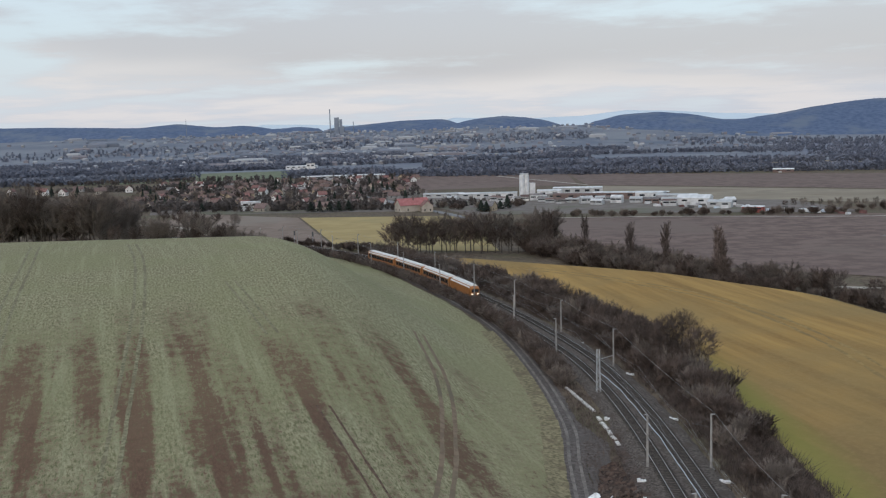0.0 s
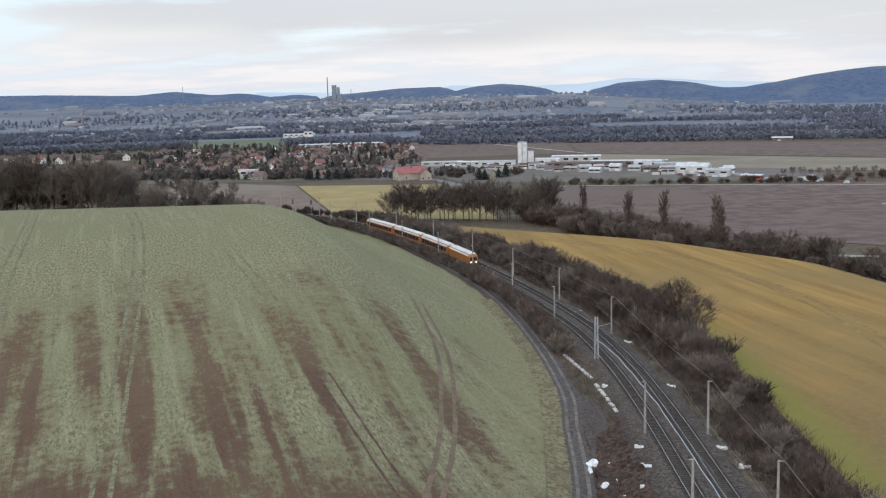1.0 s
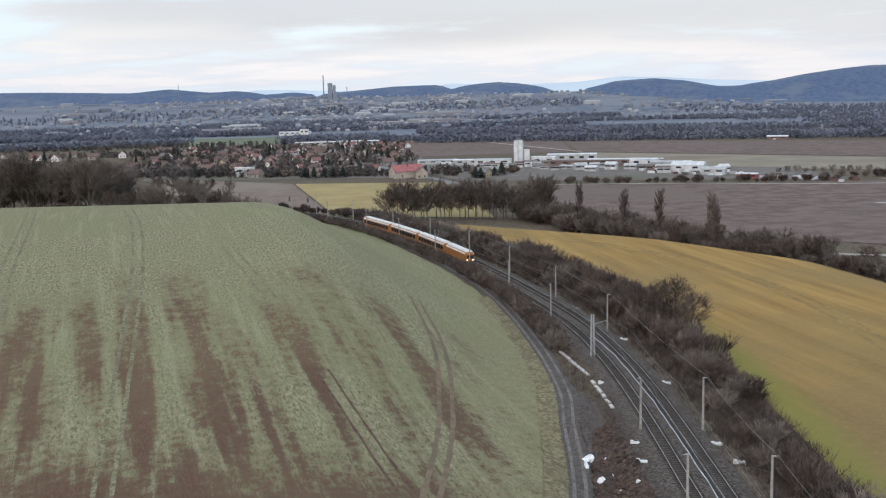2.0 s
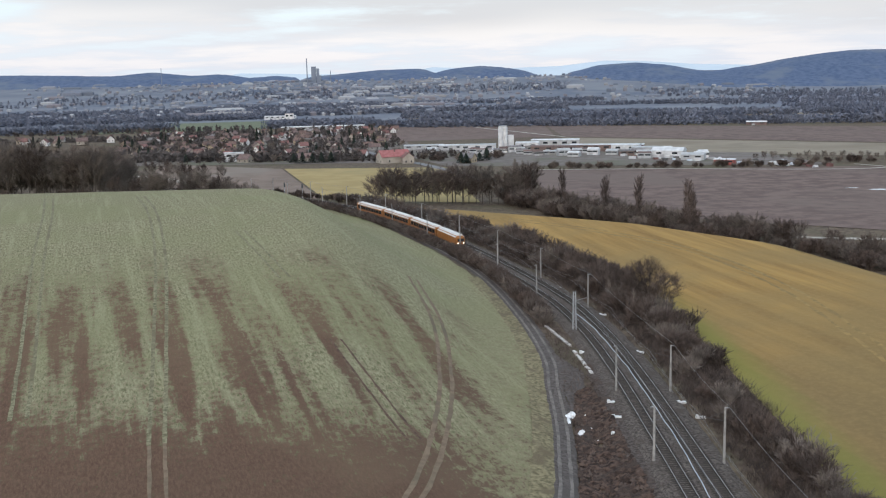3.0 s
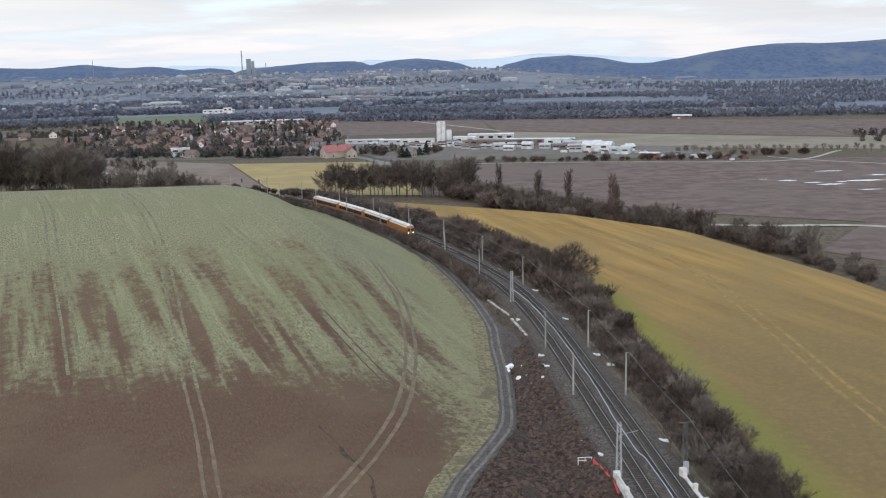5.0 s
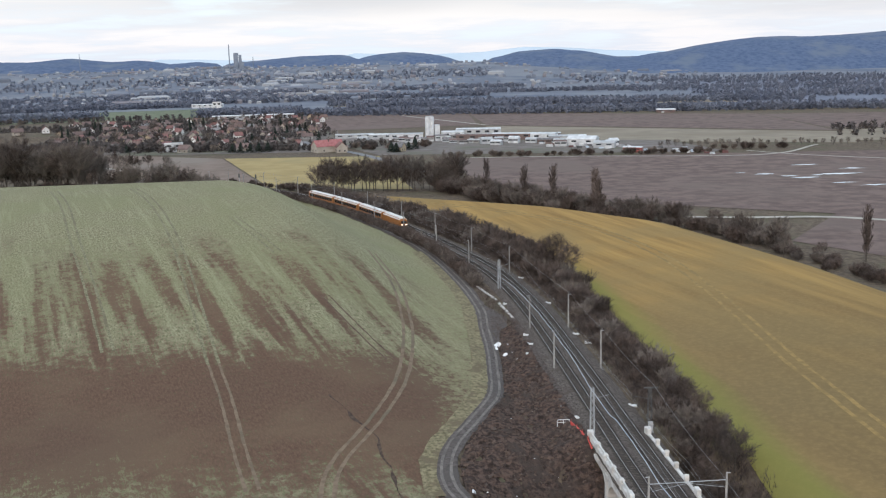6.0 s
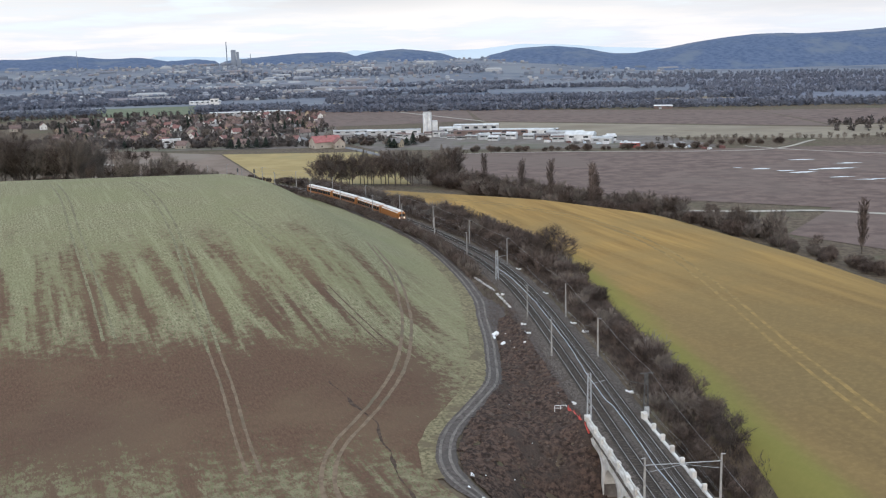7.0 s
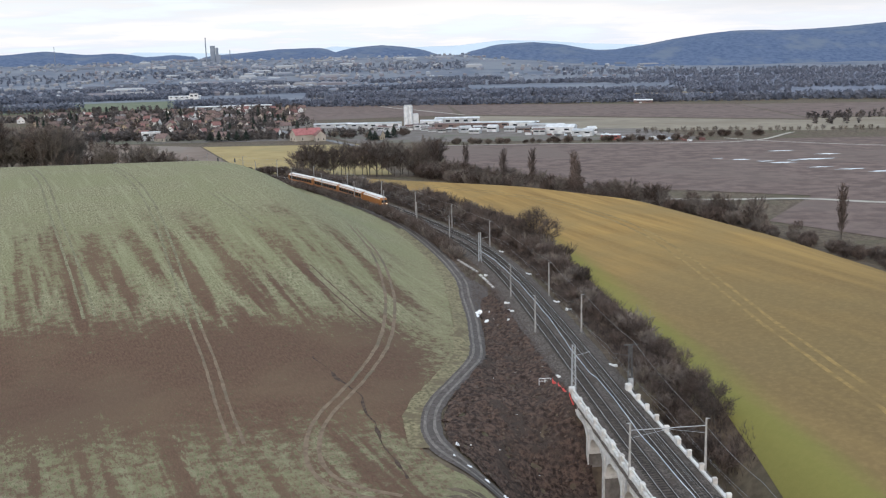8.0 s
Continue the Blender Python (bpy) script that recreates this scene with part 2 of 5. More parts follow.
def height(x, y):
    """The ground's height: a plateau with the railway, a field hill beside it, a small valley and the plain below."""
    x, y = np.asarray(x, float), np.asarray(y, float)
    u = x - np.interp(y, RAIL_Y, RAIL_X)
    side = smooth((-13.0 - u) / 46.0)
    d = y - 284.0
    hill = np.where(d < 0, -2.0 + 10.5 * (1 + np.cos(np.pi * np.clip(-d / 230.0, 0, 1))), np.maximum(19.0 - d * d / 1150.0, -17.0))
    z = -0.7 + side * (hill + 0.7) + 2.6 * smooth((u - 16.0) / 50.0)
    e = x - np.interp(y, EDGE_Y, EDGE_X)
    out = smooth((e + 18.0) / 70.0) * smooth((u - 9.0) / 14.0)
    far = smooth((y - 470.0) / 70.0)
    out = np.maximum(out, far)
    z = z * (1 - out) - 17.0 * out
    dip = smooth((104.0 - y) / 21.0) * smooth((y - 2.0) / 30.0) * smooth((x - 4.0) / 20.0) * (1 - smooth((x - 38.0) / 16.0))
    z = z - 13.0 * dip
    z = z - 1.3 * smooth((-u - 5.5) / 5.0) * smooth((19.0 + u) / 6.0) * smooth((185.0 - y) / 30.0) * smooth((y - 90.0) / 10.0)
    return z


def sheet(name, xs, ys, material, lift=0.0, parent=None):
    """A draped grid; xs is either one row for all ys or one row for each."""
    ys = np.asarray(ys, float)
    xs = np.asarray(xs, float)
    gx = xs if xs.ndim == 2 else np.repeat(xs[None], len(ys), 0)
    gy = np.repeat(ys[:, None], gx.shape[1], 1)
    v = np.stack([gx, gy, height(gx, gy) + lift], -1).reshape(-1, 3)
    n, k = gx.shape
    a = (np.arange(n - 1)[:, None] * k + np.arange(k - 1)).ravel()
    return shape(name, v, np.stack([a, a + 1, a + k + 1, a + k], 1), material, parent, True)


def shape(name, verts, faces, material, parent=None, soft=False):
    """One mesh object."""
    me = bpy.data.meshes.new(name)
    me.from_pydata([tuple(p) for p in np.asarray(verts, float).tolist()], [], np.asarray(faces).tolist() if isinstance(faces, np.ndarray) else faces)
    if soft:
        me.polygons.foreach_set("use_smooth", [True] * len(me.polygons))
    me.materials.append(material)
    me.update()
    ob = new(name, me)
    ob.parent = parent
    return ob


def structure(ob, label, category):
    return tagged(ob, label, category, kind="structure")


def steps(*legs):
    """Coordinates from leg to leg: (start, end, step), ..."""
    out = []
    for a, b, s in legs:
        out += list(np.arange(a, b, s))
    return out + [legs[-1][1]]


ground = structure(sheet("ground", steps((-4900, -900, 250), (-900, -260, 40), (-260, -60, 5), (-60, 130, 1.5), (130, 300, 5), (300, 900, 40), (900, 4900, 250)),
                         steps((-900, -100, 100), (-100, 40, 7), (40, 260, 1.5), (260, 560, 3), (560, 1200, 40), (1200, 4900, 250)), GROUND),
                   "rough winter grass and bare earth over rolling ground", "ground")


def region(name, material, left, right, label, lift=0.14, nx=60, ny=120):
    """A field between two edges, each a list of (x, y) with the same span of y."""
    ys = np.linspace(left[0][1], left[-1][1], ny)
    xl = np.interp(ys, [p[1] for p in left], [p[0] for p in left])
    xr = np.interp(ys, [p[1] for p in right], [p[0] for p in right])
    wave = np.array([noise.noise((y * 0.11, 3.0, len(name))) for y in ys]) * 0.5
    f = np.linspace(0, 1, nx)
    return structure(sheet(name, xl[:, None] + (xr + wave - xl)[:, None] * f, ys, material, lift), label, "field")


LANE = [(60.0, 71.0), (36.0, 71.5), (22.0, 72.6), (12.5, 75.6), (6.6, 80.5), (3.4, 88.0), (3.4, 96.5), (5.6, 105.0), (9.9, 114.5), (14.9, 127.5), (17.2, 145.0),
        (18.6, 160.0), (19.2, 174.0), (20.2, 191.0), (18.4, 222.0), (13.2, 264.0), (4.4, 302.0), (-5.2, 332.0), (-17.5, 368.0), (-32.5, 402.0), (-50, 428)]


def bend(points, step):
    """A smooth line through the points, at even steps."""
    p = np.asarray(points, float)
    p = np.vstack([2 * p[0] - p[1], p, 2 * p[-1] - p[-2]])
    out = []
    for a, b, c, d in zip(p, p[1:], p[2:], p[3:]):
        t = np.linspace(0, 1, max(2, int(np.linalg.norm(c - b) / step)), endpoint=False)[:, None]
        out.append(0.5 * (2 * b + (c - a) * t + (2 * a - 5 * b + 4 * c - d) * t * t + (3 * b - a - 3 * c + d) * t ** 3))
    return np.vstack(out + [p[-2:-1]])


def ribbon(name, line, offsets, material, parent=None, lift=0.0, rag=0.0, drape=True, soft=True):
    """A band along a line; offsets: (to the right, up) across it. rag: how uneven its edges are."""
    line = np.asarray(line, float)
    tangent = np.gradient(line, axis=0)
    tangent /= np.linalg.norm(tangent, axis=1)[:, None]
    right = np.stack([tangent[:, 1], -tangent[:, 0]], 1)
    if line[-1][1] < line[0][1]:
        right = -right
    verts = []
    for i, (p, r) in enumerate(zip(line, right)):
        for j, (o, up) in enumerate(offsets):
            off = o + (rag * noise.noise((p[0] * 0.35, p[1] * 0.35, j * 7.0)) if j in (0, len(offsets) - 1) else 0)
            q = p + r * off
            verts.append((q[0], q[1], (float(height(*q)) if drape else 0.0) + up + lift))
    k = len(offsets)
    faces = [(i * k + j, i * k + j + 1, (i + 1) * k + j + 1, (i + 1) * k + j) for i in range(len(line) - 1) for j in range(k - 1)]
    return shape(name, verts, faces, material, parent, soft)


lane_line = bend(LANE[2:], 1.2)


def beside_lane(ys, off):
    """Points at a distance to the right of the lane's middle."""
    return [(float(np.interp(y, by_y[:, 1], by_y[:, 0])) + off, y) for y in ys]


by_y = lane_line[np.argsort(lane_line[:, 1])]
lane_edge = [(float(np.interp(y, by_y[:, 1], by_y[:, 0])) - 2.6, y) for y in np.linspace(90, 428, 90)]
field_right = [(40.0, 40.0), (30.0, 66.0), (20.0, 70.0), (10.5, 73.4), (4.4, 78.5), (1.2, 85.0)] + lane_edge
green_field = region("green_field", CROP, [(-420, 40.0), (-420, 428.0)], field_right, "young green winter crop thinning to brown soil", 0.14, 150, 200)
hedge = [(45, 40), (47.6, 72), (48.8, 84), (49, 100), (49, 115), (49.5, 140), (50, 167), (50.5, 190), (50, 213), (49, 245), (44, 280), (34, 310), (22, 340), (4, 375), (-14, 408), (-22, 428)]
rim = [(260, 40), (200, 100), (160, 167), (150, 231), (120, 301), (88, 340), (52, 370), (18, 402), (-10, 428)]
yellow_field = region("yellow_field", STUBBLE, hedge, rim, "yellow ochre stubble with a greener margin beside the hedge", 0.14, 90, 180)


def plot(name, material, corners, label, lift=0.2):
    """A field on the plain, from its four corners: near left, near right, far right, far left."""
    a, b, c, d = (np.array(p, float) for p in corners)
    f = np.linspace(0, 1, 24)
    g = np.linspace(0, 1, 24)[:, None, None]
    near, far = a + (b - a) * f[:, None], d + (c - d) * f[:, None]
    p = near + (far - near) * g
    v = np.concatenate([p, (height(p[..., 0], p[..., 1]) + lift)[..., None]], -1).reshape(-1, 3)
    i = (np.arange(23)[:, None] * 24 + np.arange(23)).ravel()
    return structure(shape(name, v, np.stack([i, i + 1, i + 25, i + 24], 1), material, None, True), label, "field")


plot("pale_field", STRAW, [(-62, 585), (25, 560), (10, 790), (-120, 812)], "pale straw-yellow field in front of the village")
plot("ploughed_field", SOIL, [(62, 520), (330, 330), (440, 700), (70, 748)], "wide ploughed brown field with puddles")
plot("ploughed_field", SOIL, [(168, 345), (330, 40), (900, 520), (400, 640)], "wide ploughed brown field with puddles", 0.17)
plot("fallow_field", DULL, [(150, 905), (420, 775), (470, 900), (145, 1150)], "pale fallow field behind the works")
plot("fallow_field", DULL, [(430, 800), (1100, 560), (1200, 800), (480, 930)], "pale fallow field behind the works", 0.17)
plot("ploughed_field", SOIL, [(-160, 1120), (140, 1170), (160, 1450), (-190, 1540)], "distant ploughed brown field")
plot("ploughed_field", SOIL, [(150, 1165), (470, 920), (520, 1240), (160, 1450)], "distant ploughed brown field", 0.17)
plot("ploughed_field", SOIL, [(480, 950), (1250, 800), (1300, 1000), (520, 1230)], "distant ploughed brown field", 0.19)
plot("meadow", MEADOW, [(-560, 1500), (-250, 1560), (-290, 1900), (-640, 1850)], "green meadow beyond the village")
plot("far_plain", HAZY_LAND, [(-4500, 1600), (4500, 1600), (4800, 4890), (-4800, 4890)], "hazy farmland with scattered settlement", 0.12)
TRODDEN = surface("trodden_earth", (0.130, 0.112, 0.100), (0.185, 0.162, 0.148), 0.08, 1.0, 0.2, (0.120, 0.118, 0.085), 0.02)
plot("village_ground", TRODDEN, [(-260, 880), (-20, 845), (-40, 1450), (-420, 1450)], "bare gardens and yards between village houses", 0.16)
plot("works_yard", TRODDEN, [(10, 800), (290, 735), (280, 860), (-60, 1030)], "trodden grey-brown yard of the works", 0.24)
plot("wood_floor", HAZY_WOOD, [(-150, 1545), (2200, 950), (2500, 1500), (-150, 1640)], "ground under far woods, tinted blue-grey for haze", 0.1)
plot("wood_floor", HAZY_WOOD, [(620, 1500), (3000, 1100), (3600, 3000), (900, 3000)], "ground under far woods, tinted blue-grey for haze", 0.3)
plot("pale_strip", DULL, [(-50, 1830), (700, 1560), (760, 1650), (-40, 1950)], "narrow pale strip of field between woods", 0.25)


# ---- hills and distance ----
def ridge(name, outline, depth, material, label, seed, rough=6.0):
    """A long wooded hill: its skyline (x, z) at a distance, falling to the plain in front and behind."""
    xs = np.linspace(outline[0][0], outline[-1][0], 420)
    zs = np.interp(xs, [p[0] for p in outline], [p[1] for p in outline])
    kernel = np.hanning(9)
    zs = np.convolve(np.pad(zs, 4, "edge"), kernel / kernel.sum(), "valid")
    zs = zs + np.array([rough * (0.25 * noise.noise((x * 0.012, seed, 0)) + 0.16 * noise.noise((x * 0.05, seed, 1)) + 0.14 * abs(noise.noise((x * 0.21, seed, 2)))) for x in xs])
    rows = np.linspace(0, 1, 22)
    verts = []
    for f in rows:
        for x, z in zip(xs, zs):
            lump = 26 * noise.noise((x * 0.004, f * 4.0, seed)) + 9 * noise.noise((x * 0.015, f * 9.0, seed))
            up = math.sin(f * math.pi / 2) ** 1.15
            verts.append((x, depth - 700 * (1 - f) + 0.3 * lump, -18 + (z + 28) * up + (lump * 0.5 * (1 - f) * up if f < 0.98 else 0)))
    n = len(xs)
    verts += [(x, depth + 150, -18) for x in xs]
    faces = [(i * n + j, i * n + j + 1, (i + 1) * n + j + 1, (i + 1) * n + j) for i in range(len(rows)) for j in range(n - 1)]
    return structure(shape(name, verts, faces, material, None, True), label, "hills")


# the ridges' blue is haze put into their base colour
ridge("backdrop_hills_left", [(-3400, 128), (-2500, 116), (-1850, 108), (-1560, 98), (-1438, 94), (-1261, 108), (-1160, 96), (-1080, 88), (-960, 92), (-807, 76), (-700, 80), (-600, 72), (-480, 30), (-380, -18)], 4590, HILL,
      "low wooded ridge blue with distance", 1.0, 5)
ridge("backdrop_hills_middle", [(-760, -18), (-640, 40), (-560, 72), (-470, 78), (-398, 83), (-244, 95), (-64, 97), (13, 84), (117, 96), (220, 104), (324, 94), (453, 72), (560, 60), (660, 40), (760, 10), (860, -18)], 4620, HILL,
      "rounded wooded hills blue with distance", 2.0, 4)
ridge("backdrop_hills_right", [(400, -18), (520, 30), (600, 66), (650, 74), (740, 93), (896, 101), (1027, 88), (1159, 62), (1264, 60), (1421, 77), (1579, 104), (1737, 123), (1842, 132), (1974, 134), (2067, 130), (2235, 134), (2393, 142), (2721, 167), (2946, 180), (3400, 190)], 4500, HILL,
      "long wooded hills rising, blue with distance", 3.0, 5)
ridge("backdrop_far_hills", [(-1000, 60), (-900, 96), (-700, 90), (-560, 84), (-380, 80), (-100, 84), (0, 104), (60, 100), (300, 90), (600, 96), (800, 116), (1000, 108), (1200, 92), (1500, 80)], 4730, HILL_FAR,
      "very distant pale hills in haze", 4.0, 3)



def far_height(x, y):
    """The land rises gently towards the far hills, less so on the right."""
    return -17.0 + 84.0 * smooth((np.asarray(y) - 2900.0) / 1700.0) * (1.0 - 0.75 * smooth((np.asarray(x) - 500.0) / 900.0))


gx, gy = np.meshgrid(np.linspace(-3600, 3200, 120), np.linspace(2850, 4560, 50))
wave = np.array([[6 * noise.noise((x * 0.003, y * 0.003, 1.0)) for x, y in zip(a, b)] for a, b in zip(gx, gy)]) * smooth((gy - 2950) / 500.0)
i = (np.arange(49)[:, None] * 120 + np.arange(119)).ravel()
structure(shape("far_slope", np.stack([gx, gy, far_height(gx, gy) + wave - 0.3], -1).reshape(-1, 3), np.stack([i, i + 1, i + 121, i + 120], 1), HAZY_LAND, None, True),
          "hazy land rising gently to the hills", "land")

# ---- the railway ----
rail_line = bend(RAIL[1:], 2.5)
ballast = structure(ribbon("ballast", rail_line, [(-5.4, -0.72), (-4.3, -0.14), (-0.2, -0.16), (0.2, -0.16), (4.3, -0.14), (5.6, -0.72)], BALLAST, drape=False, rag=0.3),
                    "grey-brown crushed stone track bed", "ballast")
for side in (-2.0, 2.0):
    track = tagged(new("railway_track"), "steel rails on sleepers in grey ballast", "railway track", "railway tracks")
    for gauge in (-0.75, 0.75):
        o = side + gauge
        ribbon("rail", rail_line, [(o - 0.075, -0.14), (o - 0.04, 0.05), (o + 0.04, 0.05), (o + 0.075, -0.14)], STEEL, track, drape=False, soft=False)
        ribbon("rail_head", rail_line, [(o - 0.036, 0.05), (o - 0.03, 0.062), (o + 0.03, 0.062), (o + 0.036, 0.05)], POLISHED, track, drape=False, soft=False)
    fine = bend(RAIL[1:], 0.62)
    tangent = np.gradient(fine, axis=0)
    tangent /= np.linalg.norm(tangent, axis=1)[:, None]
    block = [(-1.25, -0.13, -0.2), (1.25, -0.13, -0.2), (1.25, 0.13, -0.2), (-1.25, 0.13, -0.2), (-1.25, -0.11, -0.09), (1.25, -0.11, -0.09), (1.25, 0.11, -0.09), (-1.25, 0.11, -0.09)]
    sides = [(4, 5, 6, 7), (0, 1, 5, 4), (2, 3, 7, 6), (1, 2, 6, 5), (3, 0, 4, 7)]
    one = bpy.data.meshes.new("sleeper")
    one.from_pydata(block, [], sides)
    one.materials.append(TIMBER)
    verts, faces = [], []
    for p, t in zip(fine[50:], tangent[50:]):
        r = np.array([t[1], -t[0]])
        if 80.0 < p[1] < 172.0:
            ob = new("sleeper", one)
            ob.parent = track
            ob.matrix_basis = pose(*(p + r * side), 0, 0, 0, math.degrees(math.atan2(-t[0], t[1])))
            continue
        k = len(verts)
        for a, b, z in block:
            q = p + r * (side + a) + t * b
            verts.append((q[0], q[1], z))
        faces += [tuple(k + i for i in f) for f in sides]
    tagged(shape("sleeper_row", verts, faces, TIMBER, track), kind="stuff")

lane = structure(ribbon("gravel_lane", lane_line, [(-1.7, 0.15), (-1.2, 0.22), (-0.72, 0.20), (0.0, 0.27), (0.72, 0.20), (1.2, 0.22), (1.7, 0.15)], GRAVEL, rag=0.3),
                 "grey gravel farm lane curving beside the field", "lane")


RUT = surface("worn_rut", (0.135, 0.118, 0.106), (0.20, 0.176, 0.158), 1.1, 0.95, 0.1, (0.11, 0.096, 0.086), 0.2)
for side in (-0.72, 0.72):
    structure(ribbon("wheel_rut", lane_line, [(side - 0.24, 0.255), (side, 0.262), (side + 0.24, 0.255)], RUT, rag=0.12), "paler worn wheel rut in the gravel lane", "lane")


# ---- things of the railway ----
class Solid:
    """Collects boxes, rods and prisms for one mesh."""

    def __init__(self):
        self.v, self.f = [], []

    def hull(self, bottom, top):
        k, n = len(self.v), len(bottom)
        self.v += [tuple(p) for p in bottom] + [tuple(p) for p in top]
        self.f += [tuple(k + i for i in reversed(range(n))), tuple(k + n + i for i in range(n))]
        self.f += [(k + i, k + (i + 1) % n, k + n + (i + 1) % n, k + n + i) for i in range(n)]
        return self

    def box(self, x0, x1, y0, y1, z0, z1, inset=0.0):
        """A box; inset draws its top in, as worn or sloping edges do."""
        i = inset
        return self.hull([(x0, y0, z0), (x1, y0, z0), (x1, y1, z0), (x0, y1, z0)],
                         [(x0 + i, y0 + i, z1), (x1 - i, y0 + i, z1), (x1 - i, y1 - i, z1), (x0 + i, y1 - i, z1)])

    def rod(self, p, q, r, s=None, n=6):
        p, q = Vector(p), Vector(q)
        d = (q - p).normalized()
        a = d.cross((0, 0, 1) if abs(d.z) < 0.9 else (1, 0, 0)).normalized()
        b = d.cross(a)
        s = r if s is None else s
        turn = [2 * math.pi * i / n for i in range(n)]
        return self.hull([p + (a * math.cos(t) + b * math.sin(t)) * r for t in turn], [q + (a * math.cos(t) + b * math.sin(t)) * s for t in turn])

    def gable(self, x0, x1, y0, y1, z0, z1, over=0.4, thick=0.25):
        """A pitched roof with its ridge along y, overhanging by over."""
        xm = (x0 + x1) / 2
        x0, x1, y0, y1 = x0 - over, x1 + over, y0 - over, y1 + over
        drop = over * (z1 - z0) / max(0.1, xm - x0 - over)
        for xa, a in ((x0, -1), (x1, 1)):
            self.hull([(xa, y0, z0 - drop), (xm, y0, z1), (xm, y1, z1), (xa, y1, z0 - drop)] if a < 0 else [(xm, y0, z1), (xa, y0, z0 - drop), (xa, y1, z0 - drop), (xm, y1, z1)],
                      [(xa, y0, z0 - drop + thick), (xm, y0, z1 + thick), (xm, y1, z1 + thick), (xa, y1, z0 - drop + thick)] if a < 0 else
                      [(xm, y0, z1 + thick), (xa, y0, z0 - drop + thick), (xa, y1, z0 - drop + thick), (xm, y1, z1 + thick)])
        return self


def part(name, solid, material, parent, label="", soft=False):
    ob = shape(name, solid.v, solid.f, material, parent, soft)
    if label:
        ob["label"] = label
    return ob


def thing(name, label, category, at=(0, 0, 0), group="", turn=0.0):
    ob = tagged(new(name), label, category, group)
    ob.matrix_basis = pose(*at, 0, 0, turn)
    return ob


def on_rail(y):
    """A place on the railway's middle line and its heading, in degrees from +y to the left."""
    x, x2 = np.interp([y, y + 2], RAIL_Y, RAIL_X)
    return x, math.degrees(math.atan2(x - x2, 2.0))


# dark base colour paints in the shade of the arches; noise adds weathering
PIER = surface("weathered_pier", (0.13, 0.118, 0.108), (0.22, 0.20, 0.185), 0.7, 0.95, 0.1, (0.10, 0.088, 0.078), 0.2)
# viaduct with parapets and narrow arches
X0, X1, Y0, Y1, PITCH = 26.8, 36.0, 14.0, 103.0, 4.5
viaduct = thing("viaduct", "pale concrete railway viaduct with narrow arches and pillared parapets", "viaduct")
part("deck", Solid().box(X0, X1, Y0, Y1, -1.9, -0.75), CONCRETE, viaduct)
SPAN = 2 * PITCH
for n in range(int((Y1 - Y0) / SPAN) + 1):
    y = Y1 - n * SPAN
    part("pier", Solid().box(X0 + 0.05, X1 - 0.05, y - 1.5, y - 0.1, -17.0, -5.9, 0.06), PIER, viaduct)
    part("pilaster", Solid().box(X0 - 0.2, X0 + 0.05, y - 1.35, y - 0.25, -17.0, -1.9, 0.05), CONCRETE, viaduct)
    part("impost", Solid().box(X0 - 0.12, X1 + 0.12, y - 1.62, y + 0.02, -5.9, -5.55, 0.04), CONCRETE, viaduct)
    if y - SPAN > Y0 - 1:
        # one spandrel with its round soffit, right through the bridge
        y0, y1 = y - SPAN - 0.1, y - 1.5
        mid, half = (y0 + y1) / 2, (y1 - y0) / 2
        outline = [(y0 - 0.7, -5.55)] + [(mid - half * math.cos(math.pi * k / 14), -5.55 + 3.1 * math.sin(math.pi * k / 14)) for k in range(15)] + [(y1 + 0.7, -5.55), (y1 + 0.7, -1.9), (y0 - 0.7, -1.9)]
        part("arch", Solid().hull([(X0 + 0.02, a, b) for a, b in outline], [(X1 - 0.02, a, b) for a, b in outline]), CONCRETE, viaduct)
part("abutment", Solid().box(X0 + 0.1, X1 - 0.1, Y1 - 0.2, Y1 + 1.2, -14.0, -0.76), PIER, viaduct)
for x, s in ((X0, -1), (X1, 1)):
    part("parapet", Solid().box(x - 0.22, x + 0.22, Y0, Y1, -0.75, 0.10).box(x - 0.3, x + 0.3, Y0, Y1, -2.2, -1.7), CONCRETE, viaduct)
    if s < 0:
        part("handrail", Solid().box(x - 0.12, x + 0.12, Y0, Y1, 0.62, 0.84, 0.02), CONCRETE, viaduct)
        part("string_course", Solid().box(x - 0.34, x - 0.02, Y0, Y1, -1.9, -1.62, 0.03), CONCRETE, viaduct)
    for n in range(int((Y1 - Y0) / PITCH) + 1):
        y = Y1 - 0.3 - n * PITCH
        wide = (0.75 if n % 5 == 0 and n else 0.36) if s < 0 else (0.6 if n % 5 == 0 and n else 0.2)
        part("pillar", Solid().box(x - 0.3, x + 0.3, y - wide, y + wide, -1.7, 0.8).box(x - 0.36, x + 0.36, y - wide - 0.06, y + wide + 0.06, 0.8, 0.96, 0.1), CONCRETE, viaduct)
    part("end_block", Solid().box(x - 0.5, x + 0.5, Y1, Y1 + 0.9, -3.0, 0.9, 0.05), CONCRETE, viaduct)


